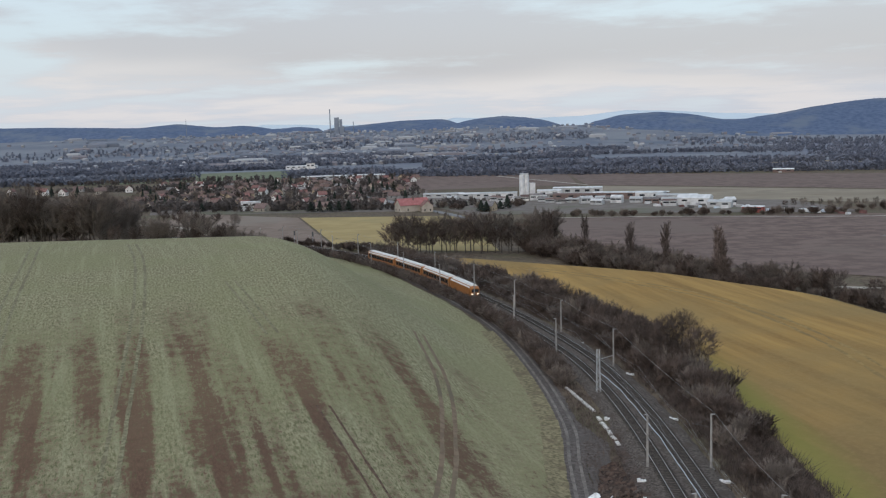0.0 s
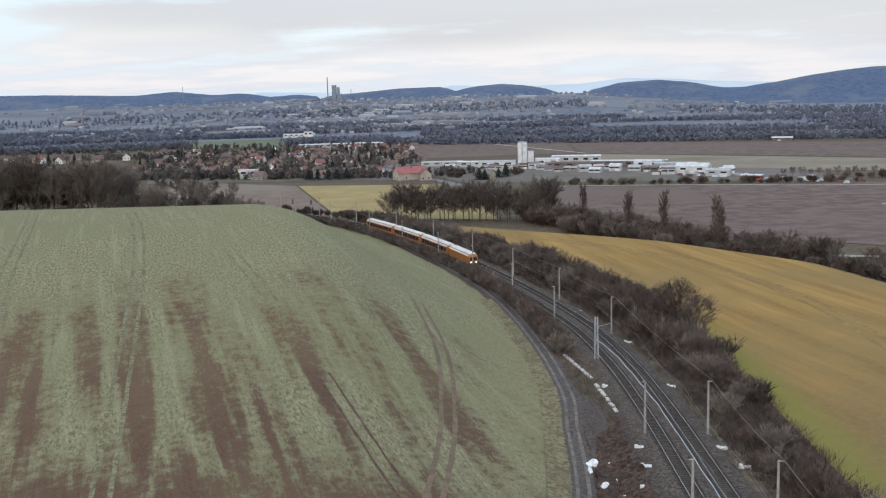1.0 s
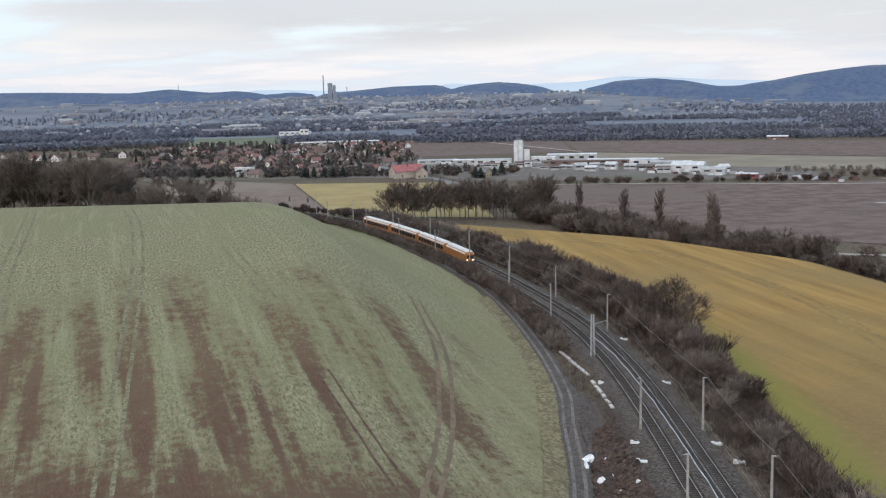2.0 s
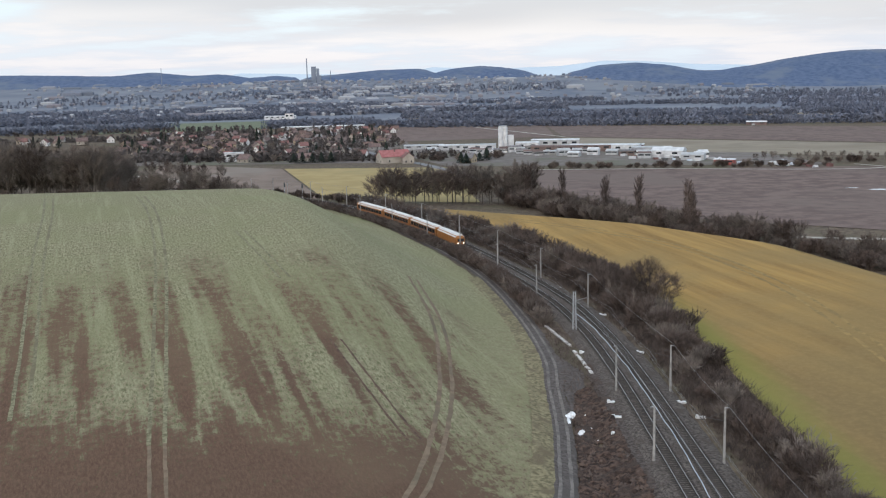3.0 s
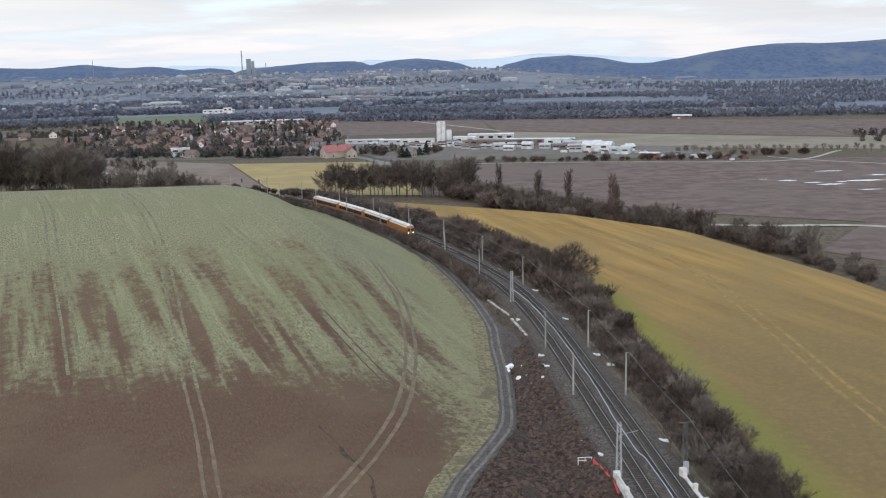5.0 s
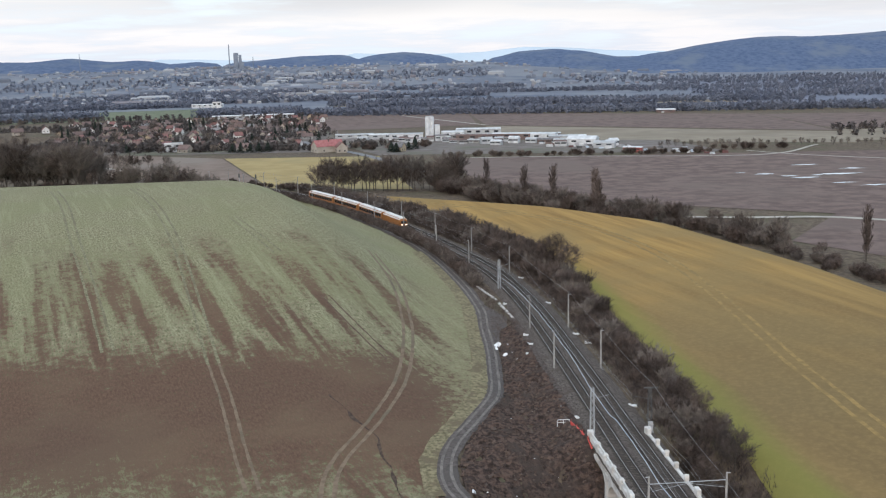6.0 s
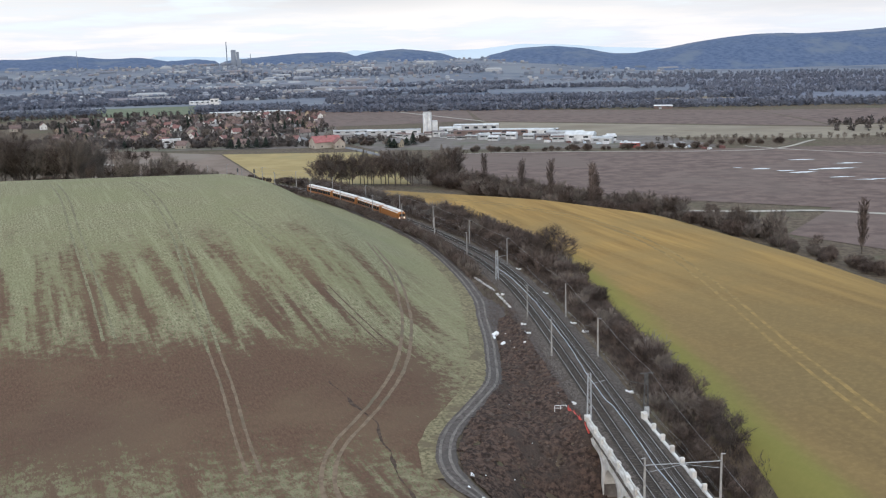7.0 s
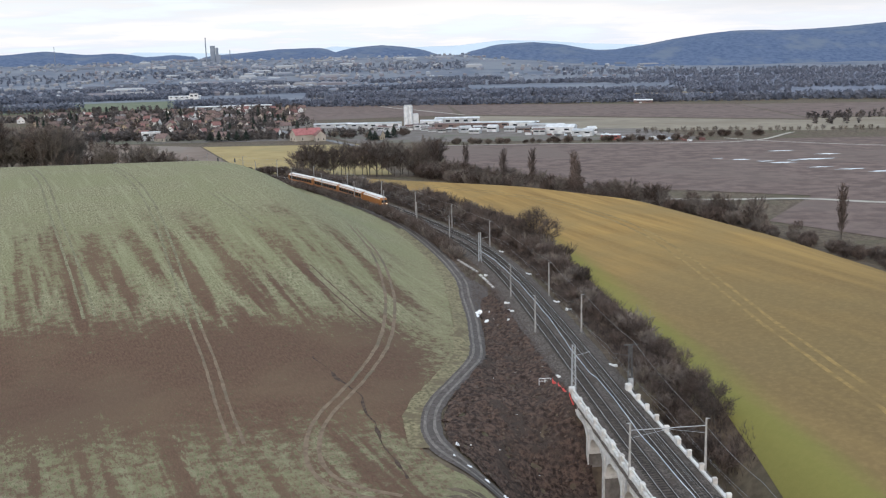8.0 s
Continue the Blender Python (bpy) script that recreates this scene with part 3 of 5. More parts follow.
def concrete_mast(tall, arm):
    """A tapered concrete pole on a footing, with a bracket arm (towards +x where arm is positive) and an insulator."""
    mast = thing("catenary_mast", "tapered grey concrete catenary mast beside the tracks", "mast", group="catenary masts")
    part("pole", Solid().rod((0, 0, -1.2), (0, 0, tall), 0.20, 0.13, 8), OLD_CONCRETE, mast)
    part("footing", Solid().box(-0.45, 0.45, -0.45, 0.45, -1.2, 0.12, 0.06), OLD_CONCRETE, mast)
    part("bracket_arm", Solid().rod((0, 0, tall - 1.9), (arm, 0, tall - 1.3), 0.035, n=4).rod((0, 0, tall - 0.5), (arm * 0.8, 0, tall - 1.4), 0.025, n=4), DARK_STEEL, mast)
    part("top_arm", Solid().box(min(0, -arm * 0.2), max(0, -arm * 0.2), -0.05, 0.05, tall - 0.12, tall - 0.02), ZINC, mast)
    part("insulator", Solid().rod((-arm * 0.18, 0, tall - 0.02), (-arm * 0.18, 0, tall + 0.3), 0.09, 0.06, 6), TIMBER, mast)
    return mast


def lattice_mast(tall, arm, material, label):
    """A square steel lattice mast."""
    mast = thing("lattice_mast", label, "mast", group="catenary masts")
    w0, w1 = 0.36, 0.22
    for a, b in ((-1, -1), (1, -1), (1, 1), (-1, 1)):
        part("corner_post", Solid().rod((a * w0, b * w0, -1.0), (a * w1, b * w1, tall), 0.055, n=4), material, mast)
    lace = Solid()
    for n in range(14):
        z0, z1 = tall * n / 14, tall * (n + 1) / 14
        for a, b, c, d in ((-1, -1, 1, -1), (1, -1, 1, 1), (1, 1, -1, 1), (-1, 1, -1, -1)):
            if n % 2:
                a, b, c, d = c, d, a, b
            p, q = w0 + (w1 - w0) * n / 14, w0 + (w1 - w0) * (n + 1) / 14
            lace.rod((a * p, b * p, z0), (c * q, d * q, z1), 0.03, n=4)
    part("lacing", lace, material, mast)
    part("footing", Solid().box(-0.6, 0.6, -0.6, 0.6, -1.0, 0.1, 0.05), OLD_CONCRETE, mast)
    part("bracket_arm", Solid().rod((0, 0, tall - 1.9), (arm, 0, tall - 1.3), 0.04, n=4), material, mast)
    return mast


left_mast, right_mast = concrete_mast(7.9, 2.6), concrete_mast(7.9, -2.6)
left_lattice = lattice_mast(8.2, 2.6, ZINC, "pale galvanised steel lattice catenary mast")
right_lattice = lattice_mast(7.4, -2.6, DARK_STEEL, "dark steel lattice mast with a switch box")
part("switch_box", Solid().box(-0.4, 0.4, -0.75, -0.37, 0.4, 1.9, 0.03), ZINC, right_lattice)
part("crosshead", Solid().box(-1.0, 1.3, -0.08, 0.08, 7.3, 7.45).box(-0.12, 0.12, -0.1, 0.1, 5.6, 7.3), DARK_STEEL, right_lattice)


def placed(ob, x, y, z, turn, first=set()):
    """Puts a thing down, or a copy of it once it stands."""
    m = pose(x, y, z, 0, 0, turn)
    if ob.name in first:
        return copy_thing(ob, m)
    first.add(ob.name)
    ob.matrix_basis = m
    return ob


tops = []
for y, off, kind in ((139.4, -4.1, left_mast), (169.4, -3.7, left_mast), (104.3, -4.6, left_lattice), (209.8, -3.6, left_lattice), (241.9, -3.7, left_mast), (272, -3.9, left_mast), (304, -3.9, left_mast),
                     (333, -4.2, left_mast), (366, -4.2, left_mast), (396, -4.2, left_mast), (428.0, -4.2, left_mast), (452, -4.2, left_mast), (471, -4.3, left_mast),
                     (138.4, 4.8, right_mast), (168.9, 4.9, right_mast), (105.3, 4.9, right_lattice), (228.0, 4.3, right_mast), (262, 4.4, right_mast), (295, 4.4, right_mast), (327, 4.4, right_mast),
                     (360, 4.4, right_mast), (392, 4.4, right_mast), (424, 4.4, right_mast), (448, 4.4, right_mast), (468, 4.4, right_mast)):
    x, turn = on_rail(y)
    px, py = x + off * math.cos(radians(turn)), y + off * math.sin(radians(turn))
    placed(kind, px, py, -0.6, turn)
    if kind in (right_mast, right_lattice):
        tops.append((px + 0.45, py, 7.45))
# the pair of masts with a boom across the viaduct
for x, z in ((26.6, 0.0), (36.6, 0.0)):
    placed(left_mast if x < 30 else right_mast, x, 71.5, -1.0, 0)
boom = thing("catenary_boom", "thin steel catenary boom spanning both tracks", "boom")
part("tube", Solid().rod((26.6, 71.5, 5.9), (36.6, 71.5, 5.9), 0.06, n=5), ZINC, boom)
part("stay", Solid().rod((30.5, 71.5, 5.9), (36.6, 71.5, 4.9), 0.03, n=4).rod((32.5, 71.5, 5.9), (27.0, 71.5, 4.9), 0.03, n=4), ZINC, boom)
part("hanger", Solid().rod((29.6, 71.5, 5.9), (29.6, 71.5, 5.0), 0.03, n=4).rod((33.6, 71.5, 5.9), (33.6, 71.5, 5.0), 0.03, n=4), DARK_STEEL, boom)


def cable(name, points, radius, material, label, category, group=""):
    data = bpy.data.curves.new(name, "CURVE")
    data.dimensions, data.bevel_depth, data.bevel_resolution = "3D", radius, 1
    line = data.splines.new("POLY")
    line.points.add(len(points) - 1)
    for p, q in zip(line.points, points):
        p.co = (*q, 1.0)
    data.materials.append(material)
    return tagged(new(name, data), label, category, group)


def sagging(points, sag):
    out = []
    for a, b in zip(points, points[1:]):
        for t in np.linspace(0, 1, 10, endpoint=False):
            out.append(tuple(np.array(a) * (1 - t) + np.array(b) * t - np.array([0, 0, 4 * sag * t * (1 - t)])))
    return out + [points[-1]]


tops = sorted(tops + [(35.8, 71.5, 6.9), (35.4, 52.0, 6.9), (35.4, 20.0, 6.9)], key=lambda p: p[1])
cable("feeder_line", sagging(tops, 0.5), 0.020, WIRE, "grey feeder wire hung from mast to mast", "wire")
for side in (-2.0, 2.0):
    hung = []
    for y in np.arange(16, 470, 31.0):
        x, turn = on_rail(y)
        hung.append((x + side * math.cos(radians(turn)), y + side * math.sin(radians(turn)), 5.9))
    cable("messenger_wire", sagging(hung, 0.7), 0.014, WIRE, "thin overhead messenger wire above the track", "wire", "overhead wires")
    cable("contact_wire", [(p[0], p[1], 4.95) for p in hung], 0.012, WIRE, "thin overhead contact wire above the track", "wire", "overhead wires")

# the pale hose between the tracks
BLUE = surface("pale_blue_hose", (0.46, 0.53, 0.62), (0.66, 0.70, 0.75), 0.3, 0.6)
hose = []
for y in np.arange(16, 226, 2.0):
    x, turn = on_rail(y)
    o = 0.25 + 0.55 * noise.noise((y * 0.035, 0.4, 0)) + (0.9 if y < 112 else 0.0) * 0.4 + 0.2 * noise.noise((y * 0.16, 1.7, 0))
    hose.append((x + o, y, 0.0))
cable("hose", hose, 0.06, BLUE, "pale blue plastic cable duct lying between the tracks", "hose")

# pale footings and boxes along the line
def footing_block(dark):
    block = thing("footing_block", "whitish concrete footing for a new mast beside the track", "footing", group="new footings")
    part("base", Solid().box(-0.65, 0.65, -0.4, 0.4, -0.7, 0.28, 0.05), WHITE, block)
    part("socket", Solid().box(-0.85, -0.35, -0.3, 0.3, 0.0, 0.5, 0.04), WHITE, block)
    return block


block = footing_block(False)
for x, y in ((25.1, 223.9), (27.2, 193.9), (27.3, 164.9), (29.2 - 2.4, 157.9), (33.9 + 1.8, 222.9), (36.9 + 0.6, 192.9), (38.0, 163.9), (39.1, 156.9), (37.6, 117.4), (27.2, 113.0), (25.6, 151.5), (22.0, 255.0), (29.8, 252.0)):
    placed(block, x, y, float(height(x, y)), random.uniform(-20, 20))


def trough_slab():
    slab = thing("trough_slab", "pale concrete cable trough slab on bare earth", "slab", group="trough slabs")
    part("slab", Solid().box(-0.3, 0.3, -0.95, 0.95, -0.1, 0.22, 0.03), CONCRETE, slab)
    return slab


slab = trough_slab()
for i, t in enumerate(np.linspace(0, 1, 8)):
    x, y = 22.6 + 2.6 * t, 213.5 - 14 * t
    placed(slab, x, y, float(height(x, y)) + 0.05, 10.5)
for i, t in enumerate(np.linspace(0, 1, 6)):
    x, y = 25.6 + 0.9 * t, 194 - 13 * t + random.uniform(-0.4, 0.4)
    placed(slab, x, y, float(height(x, y)) + 0.05, random.uniform(-4, 14))

# white plastic heap beside the lane
PLASTIC = surface("white_plastic", (0.66, 0.67, 0.68), (0.84, 0.85, 0.86), 1.2, 0.5, 0.1)


def crumpled(name, x, y, rx, ry, tall, seed, material, label, category, group=""):
    """A low crumpled heap."""
    verts, faces, n = [], [], 16
    for j in range(6):
        f = j / 5
        for i in range(n):
            a = 2 * math.pi * i / n
            w = (1 - f) ** 0.7 * (0.75 + 0.6 * noise.noise((math.cos(a) * 1.4 + seed, math.sin(a) * 1.4, f * 2)))
            verts.append((x + rx * w * math.cos(a), y + ry * w * math.sin(a), float(height(x, y)) + tall * f * (1 + 0.6 * noise.noise((a, seed, f * 3))) - (0.25 if j == 0 else 0)))
    faces = [(j * n + i, j * n + (i + 1) % n, (j + 1) * n + (i + 1) % n, (j + 1) * n + i) for j in range(5) for i in range(n)] + [tuple(5 * n + i for i in range(n))]
    return tagged(shape(name, verts, faces, material), label, category, group)


for i, (x, y, rx, ry, tall) in enumerate(((20.6, 162.2, 1.5, 1.6, 0.7), (19.8, 160.2, 0.6, 2.6, 0.5), (21.0, 154.4, 1.0, 1.9, 0.8), (23.6, 158.0, 0.9, 0.9, 0.5), (22.6, 156.2, 0.6, 0.8, 0.4), (22.9, 161.3, 0.5, 0.6, 0.3),
                                          (24.6, 139.0, 0.3, 0.4, 0.3), (20.4, 137.0, 0.5, 0.5, 0.4), (19.8, 122.0, 0.4, 0.5, 0.3))):
    crumpled("plastic_sheet", x, y, rx, ry, tall, i * 3.1, PLASTIC, "crumpled white plastic sheeting dumped on earth", "plastic sheet", "dumped plastic sheets")
for i, (x, y, rx, ry, tall) in enumerate(((5.4, 83.0, 0.5, 1.1, 0.34), (7.0, 80.6, 0.7, 0.8, 0.34), (9.0, 78.4, 0.9, 0.6, 0.34), (11.2, 76.8, 0.9, 0.4, 0.34), (6.4, 88.0, 0.35, 0.8, 0.3), (6.9, 91.6, 0.4, 0.9, 0.3), (7.4, 95.0, 0.3, 0.5, 0.25))):
    crumpled("snow_patch", x, y, rx, ry, tall, 40 + i * 2.3, PLASTIC, "small whitish patch of old snow by the lane", "snow patch", "old snow patches")

# red barrier and white frame by the viaduct's end
RED = surface("red_plastic", (0.55, 0.07, 0.06), (0.70, 0.12, 0.10), 2.0, 0.5)
barrier = thing("safety_barrier", "red plastic safety fence sagging down the bank", "barrier")
posts = [(25.2, 110.8), (25.6, 108.2), (25.9, 105.5), (26.2, 102.9), (26.4, 100.8)]
for a, b in zip(posts, posts[1:]):
    za, zb = float(height(*a)) - 0.1, float(height(*b)) - 0.1
    part("net", Solid().hull([(a[0] - 0.03, a[1], za + 0.15), (b[0] - 0.03, b[1], zb + 0.1), (b[0] + 0.03, b[1], zb + 0.1), (a[0] + 0.03, a[1], za + 0.15)],
                             [(a[0] - 0.05, a[1], za + 0.85), (b[0] - 0.05, b[1], zb + 0.7), (b[0] + 0.05, b[1], zb + 0.7), (a[0] + 0.05, a[1], za + 0.85)]), RED, barrier)
for a in posts:
    z = float(height(*a))
    part("post", Solid().rod((*a, z - 0.2), (a[0] + 0.1, a[1], z + 1.0), 0.04, n=5), RED, barrier)
trestle = thing("white_frame", "white tubular steel frame standing on the bank", "frame", (24.2, 111.8, float(height(24.2, 111.8))))
part("top_rail", Solid().rod((-1.0, 0, 1.0), (1.0, 0, 1.0), 0.06).rod((-1.0, 0, 0.55), (1.0, 0, 0.55), 0.05), WHITE, trestle)
for x in (-1.0, 0.0, 1.0):
    part("leg", Solid().rod((x, 0, -0.15), (x, 0, 1.0), 0.06), WHITE, trestle)

# a short white marker post on the rough ground beside the viaduct
marker = thing("marker_post", "short white marker post on rough ground", "post", (44.6, 72.0, float(height(44.6, 72.0))))
part("shaft", Solid().rod((0, 0, -0.3), (0, 0, 1.25), 0.16, 0.15, 8), WHITE, marker)
part("cap", Solid().rod((0, 0, 1.25), (0, 0, 1.45), 0.17, 0.06, 8), WHITE, marker)

# two signals far down the line
for y, off in ((463, 5.6), (455, 7.0)):
    x, turn = on_rail(y)
    signal = thing("railway_signal", "dark railway signal head on a slim mast", "signal", (x + off * math.cos(radians(turn)), y + off * math.sin(radians(turn)), -0.7), "railway signals", turn)
    part("mast", Solid().rod((0, 0, -0.3), (0, 0, 5.2), 0.09), ZINC, signal)
    part("head", Solid().box(-0.4, 0.4, -0.2, 0.2, 4.4, 6.4, 0.08), DARK_STEEL, signal)

# ---- the train ----
YELLOW = surface("yellow_livery", (0.28, 0.115, 0.035), (0.35, 0.150, 0.05), 0.8, 0.45, vary=0.05)
ROOF = surface("grey_roof", (0.56, 0.55, 0.53), (0.68, 0.67, 0.65), 0.5, 0.7)
GLASS = surface("dark_glass", (0.02, 0.025, 0.03), (0.04, 0.045, 0.05), 1.0, 0.15)
LAMP = bpy.data.materials.new("headlight")
LAMP.use_nodes = True
LAMP.node_tree.nodes["Principled BSDF"].inputs["Emission Color"].default_value = (1.0, 0.85, 0.6, 1)
LAMP.node_tree.nodes["Principled BSDF"].inputs["Emission Strength"].default_value = 4.0


def vehicle(long, engine):
    """A coach or an engine, its middle at the origin, front towards -y."""
    car = thing("locomotive" if engine else "railway_coach", "orange-yellow electric locomotive with lit headlights" if engine else "yellow railway coach with a pale roof and dark window band",
                "locomotive" if engine else "coach", group="" if engine else "coaches of the train")
    h, w = long / 2, 1.42
    section = lambda y, s, low: [(-w * s, y, low), (w * s, y, low), (w * s, y, 3.3 * s), (w * 0.75 * s, y, 3.8 * s), (-w * 0.75 * s, y, 3.8 * s), (-w * s, y, 3.3 * s)]
    nose = 1.0 if engine else 0.15
    shell = Solid()
    shell.hull(section(-h + nose, 1.0, 1.0), section(h - nose, 1.0, 1.0))
    shell.hull(section(-h, 0.86 if engine else 0.96, 1.0), section(-h + nose, 1.0, 1.0)).hull(section(h - nose, 1.0, 1.0), section(h, 0.86 if engine else 0.96, 1.0))
    part("body", shell, YELLOW, car)
    part("roof", Solid().hull([(-1.45, -h + 0.8, 3.32), (1.45, -h + 0.8, 3.32), (1.45, h - 0.8, 3.32), (-1.45, h - 0.8, 3.32)], [(-0.75, -h + 1.0, 4.12), (0.75, -h + 1.0, 4.12), (0.75, h - 1.0, 4.12), (-0.75, h - 1.0, 4.12)]), ROOF, car)
    part("underframe", Solid().box(-1.2, 1.2, -h + 0.6, h - 0.6, 0.55, 1.0), DARK_STEEL, car)
    for y in (-h + 3.6, h - 3.6):
        bogie = part("bogie", Solid().box(-1.1, 1.1, y - 1.7, y + 1.7, 0.3, 0.75, 0.1), DARK_STEEL, car)
        for d in (-1.25, 1.25):
            part("wheelset", Solid().rod((-0.82, y + d, 0.48), (0.82, y + d, 0.48), 0.44, n=12), DARK_STEEL, bogie)
    if engine:
        part("windscreen", Solid().box(-1.0, 1.0, -h - 0.03, -h + 0.5, 2.1, 2.95), GLASS, car)
        for x in (-0.85, 0.85):
            part("headlight", Solid().box(x - 0.2, x + 0.2, -h - 0.06, -h + 0.1, 1.5, 1.75), LAMP, car)
        part("pantograph", Solid().rod((-0.6, h - 4, 4.1), (0.0, h - 5.2, 4.7), 0.04).rod((0.0, h - 5.2, 4.7), (0, h - 4, 4.95), 0.04).rod((-0.8, h - 4, 4.95), (0.8, h - 4, 4.95), 0.04), DARK_STEEL, car)
    else:
        for x in (-w - 0.02, w - 0.02):
            for n in range(9):
                y = -h + 2.6 + n * (long - 5.2) / 8
                part("window", Solid().box(x, x + 0.04, y - 1.15, y + 1.15, 1.75, 2.95), GLASS, car)
    return car


def along_left(distance):
    """The place and heading on the left-hand track, a distance behind the train's front."""
    line = bend(RAIL[4:], 0.5)
    t = np.gradient(line, axis=0)
    t /= np.linalg.norm(t, axis=1)[:, None]
    line = line - 2.0 * np.stack([t[:, 1], -t[:, 0]], 1)
    run = np.concatenate([[0], np.cumsum(np.linalg.norm(np.diff(line, axis=0), axis=1))])
    begin = np.interp(309.0, line[:, 1], run) + distance
    a, b = [np.array([np.interp(begin + d, run, line[:, 0]), np.interp(begin + d, run, line[:, 1])]) for d in (-8, 8)]
    return (a + b) / 2, math.degrees(math.atan2(a[0] - b[0], b[1] - a[1]))


engine, coach = vehicle(19.0, True), vehicle(26.0, False)
for n, ob in enumerate((engine, coach, coach, coach)):
    at, turn = along_left(9.5 if n == 0 else 19.6 + 13 + (n - 1) * 26.6)
    placed(ob, at[0], at[1], 0.05, turn)


# ---- trees and bushes ----
def bare(solid, p, way, long, thick, depth, rng, spread, fork, thin=0.02):
    """A bare branch as a tapered three-sided rod, forking into thinner ones; solid: lists of corners and faces."""
    q = p + way * long
    thick = max(thick, thin)
    side = way.orthogonal().normalized()
    other = way.cross(side)
    k = len(solid.v)
    for at, r in ((p, thick), (q, thick * 0.62)):
        for a in (0.0, 2.09, 4.19):
            solid.v.append(tuple(at + side * (r * math.cos(a)) + other * (r * math.sin(a))))
    solid.f += [(k + i, k + (i + 1) % 3, k + 3 + (i + 1) % 3, k + 3 + i) for i in range(3)]
    if depth == 0:
        return
    for n in range(fork):
        f = 0.35 + 0.65 * (n + rng.random()) / fork
        turn = Vector((rng.gauss(0, spread), rng.gauss(0, spread), rng.gauss(0.15, spread * 0.7)))
        bare(solid, p + way * long * f, (way + turn).normalized(), long * rng.uniform(0.5, 0.8), thick * 0.6, depth - 1, rng, spread, fork, thin)


def shrub_mesh(seed, tall, wide, stems, thin=0.022, fork=4):
    rng = random.Random(seed)
    s = Solid()
    for n in range(stems):
        a, lean = rng.uniform(0, 6.28), rng.uniform(0.05, 0.75)
        way = Vector((math.cos(a) * lean, math.sin(a) * lean, 1)).normalized()
        foot = Vector((math.cos(a) * wide * 0.35 * rng.random(), math.sin(a) * wide * 0.35 * rng.random(), -0.3))
        bare(s, foot, way, tall * rng.uniform(0.35, 0.55), 0.05, 3, rng, 0.42, fork, thin)
    me = bpy.data.meshes.new("bush")
    me.from_pydata(s.v, [], s.f)
    return me


def tree_parts(seed, tall, trunk, spread, fork, limbs, low=0.25, column=False, thin=0.03):
    """Meshes of a bare tree: its trunk, and its crown of limbs and twigs."""
    rng = random.Random(seed)
    t = Solid()
    t.rod((0, 0, -0.5), (0, 0, tall * 0.5), trunk, trunk * 0.6, 7).rod((0, 0, tall * 0.5), (0.2, 0.1, tall * 0.85), trunk * 0.6, trunk * 0.15, 5)
    c = Solid()
    for n in range(limbs):
        f = low + (0.95 - low) * n / limbs
        a = n * 2.4 + rng.random()
        out = 0.28 if column else rng.uniform(0.6, 1.3)
        way = Vector((math.cos(a) * out, math.sin(a) * out, 1.0)).normalized()
        reach = tall * (0.16 if column else 0.30) * (1.15 - 0.6 * abs(f - 0.45))
        bare(c, Vector((0, 0, tall * f * 0.88)), way, reach, trunk * 0.30, 3, rng, spread, fork, thin)
    out = []
    for name, s in (("trunk", t), ("crown", c)):
        me = bpy.data.meshes.new(name)
        me.from_pydata(s.v, [], s.f)
        out.append(me)
    return out


def tree(name, meshes, twigs, label, group):
    ob = thing(name, label, "tree", group=group)
    for me, m in zip(meshes, (BARK, twigs)):
        me.materials.append(m)
        new(me.name.split(".")[0], me).parent = ob
    return ob


def put(ob, x, y, scale, first=set()):
    """Stands a tree or bush on the ground."""
    m = pose(x, y, float(height(x, y)), 0, 0, random.uniform(0, 360)) 
    if ob.name in first:
        ob = copy_thing(ob, m)
    else:
        first.add(ob.name)
        ob.matrix_basis = m
    ob.scale = (scale * random.uniform(0.9, 1.15), scale * random.uniform(0.9, 1.15), scale)
    return ob


def shrubs(name, count, tall, stems, thin, label, group, fork=4):
    out = []
    for i in range(count):
        me = shrub_mesh(20 + i + len(name), tall, 3.2, stems, thin, fork)
        me.materials.append(TWIG if i % 3 else TWIG_PALE)
        out.append(tagged(new(name, me), label, "bush", group))
    return out


bushes = shrubs("bush", 6, 4.0, 22, 0.026, "leafless dark brown bush in the railway hedge", "hedge bushes")
creek_bushes = shrubs("creek_bush", 4, 4.4, 24, 0.036, "leafless dark bush along the creek", "creek bushes", 5)
far_bushes = shrubs("shrub", 4, 4.0, 22, 0.04, "leafless dark shrub on the plain", "shrubs on the plain", 5)


def clear_of_line(x, y):
    return abs(x - np.interp(y, RAIL_Y, RAIL_X)) * math.cos(radians(on_rail(y)[1]))


rng = random.Random(5)
hedge_y, hedge_x = [p[1] for p in hedge], [p[0] for p in hedge]
for y in np.arange(86, 432, 2.5):
    x0 = np.interp(y, RAIL_Y, RAIL_X) + 8.0 / math.cos(radians(on_rail(y)[1]))
    x1 = np.interp(y, hedge_y, hedge_x) - 1.4
    if y < 104:
        x0 = max(x0, 40.5)
    for n in range(max(1, int((x1 - x0) / 6.0) + (1 if rng.random() < 0.5 else 0))):
        x = rng.uniform(x0, max(x0 + 0.5, x1))
        if 118 < y < 212 and x < x0 + 3.5 and rng.random() < 0.75:
            continue
        put(rng.choice(bushes), x, y + rng.uniform(-1, 1), (1.0 if y > 130 else 0.92) * (rng.uniform(0.7, 1.15) if y < 205 else rng.uniform(0.85, 1.4)) * (0.8 if x < x0 + 3 else 1.05))
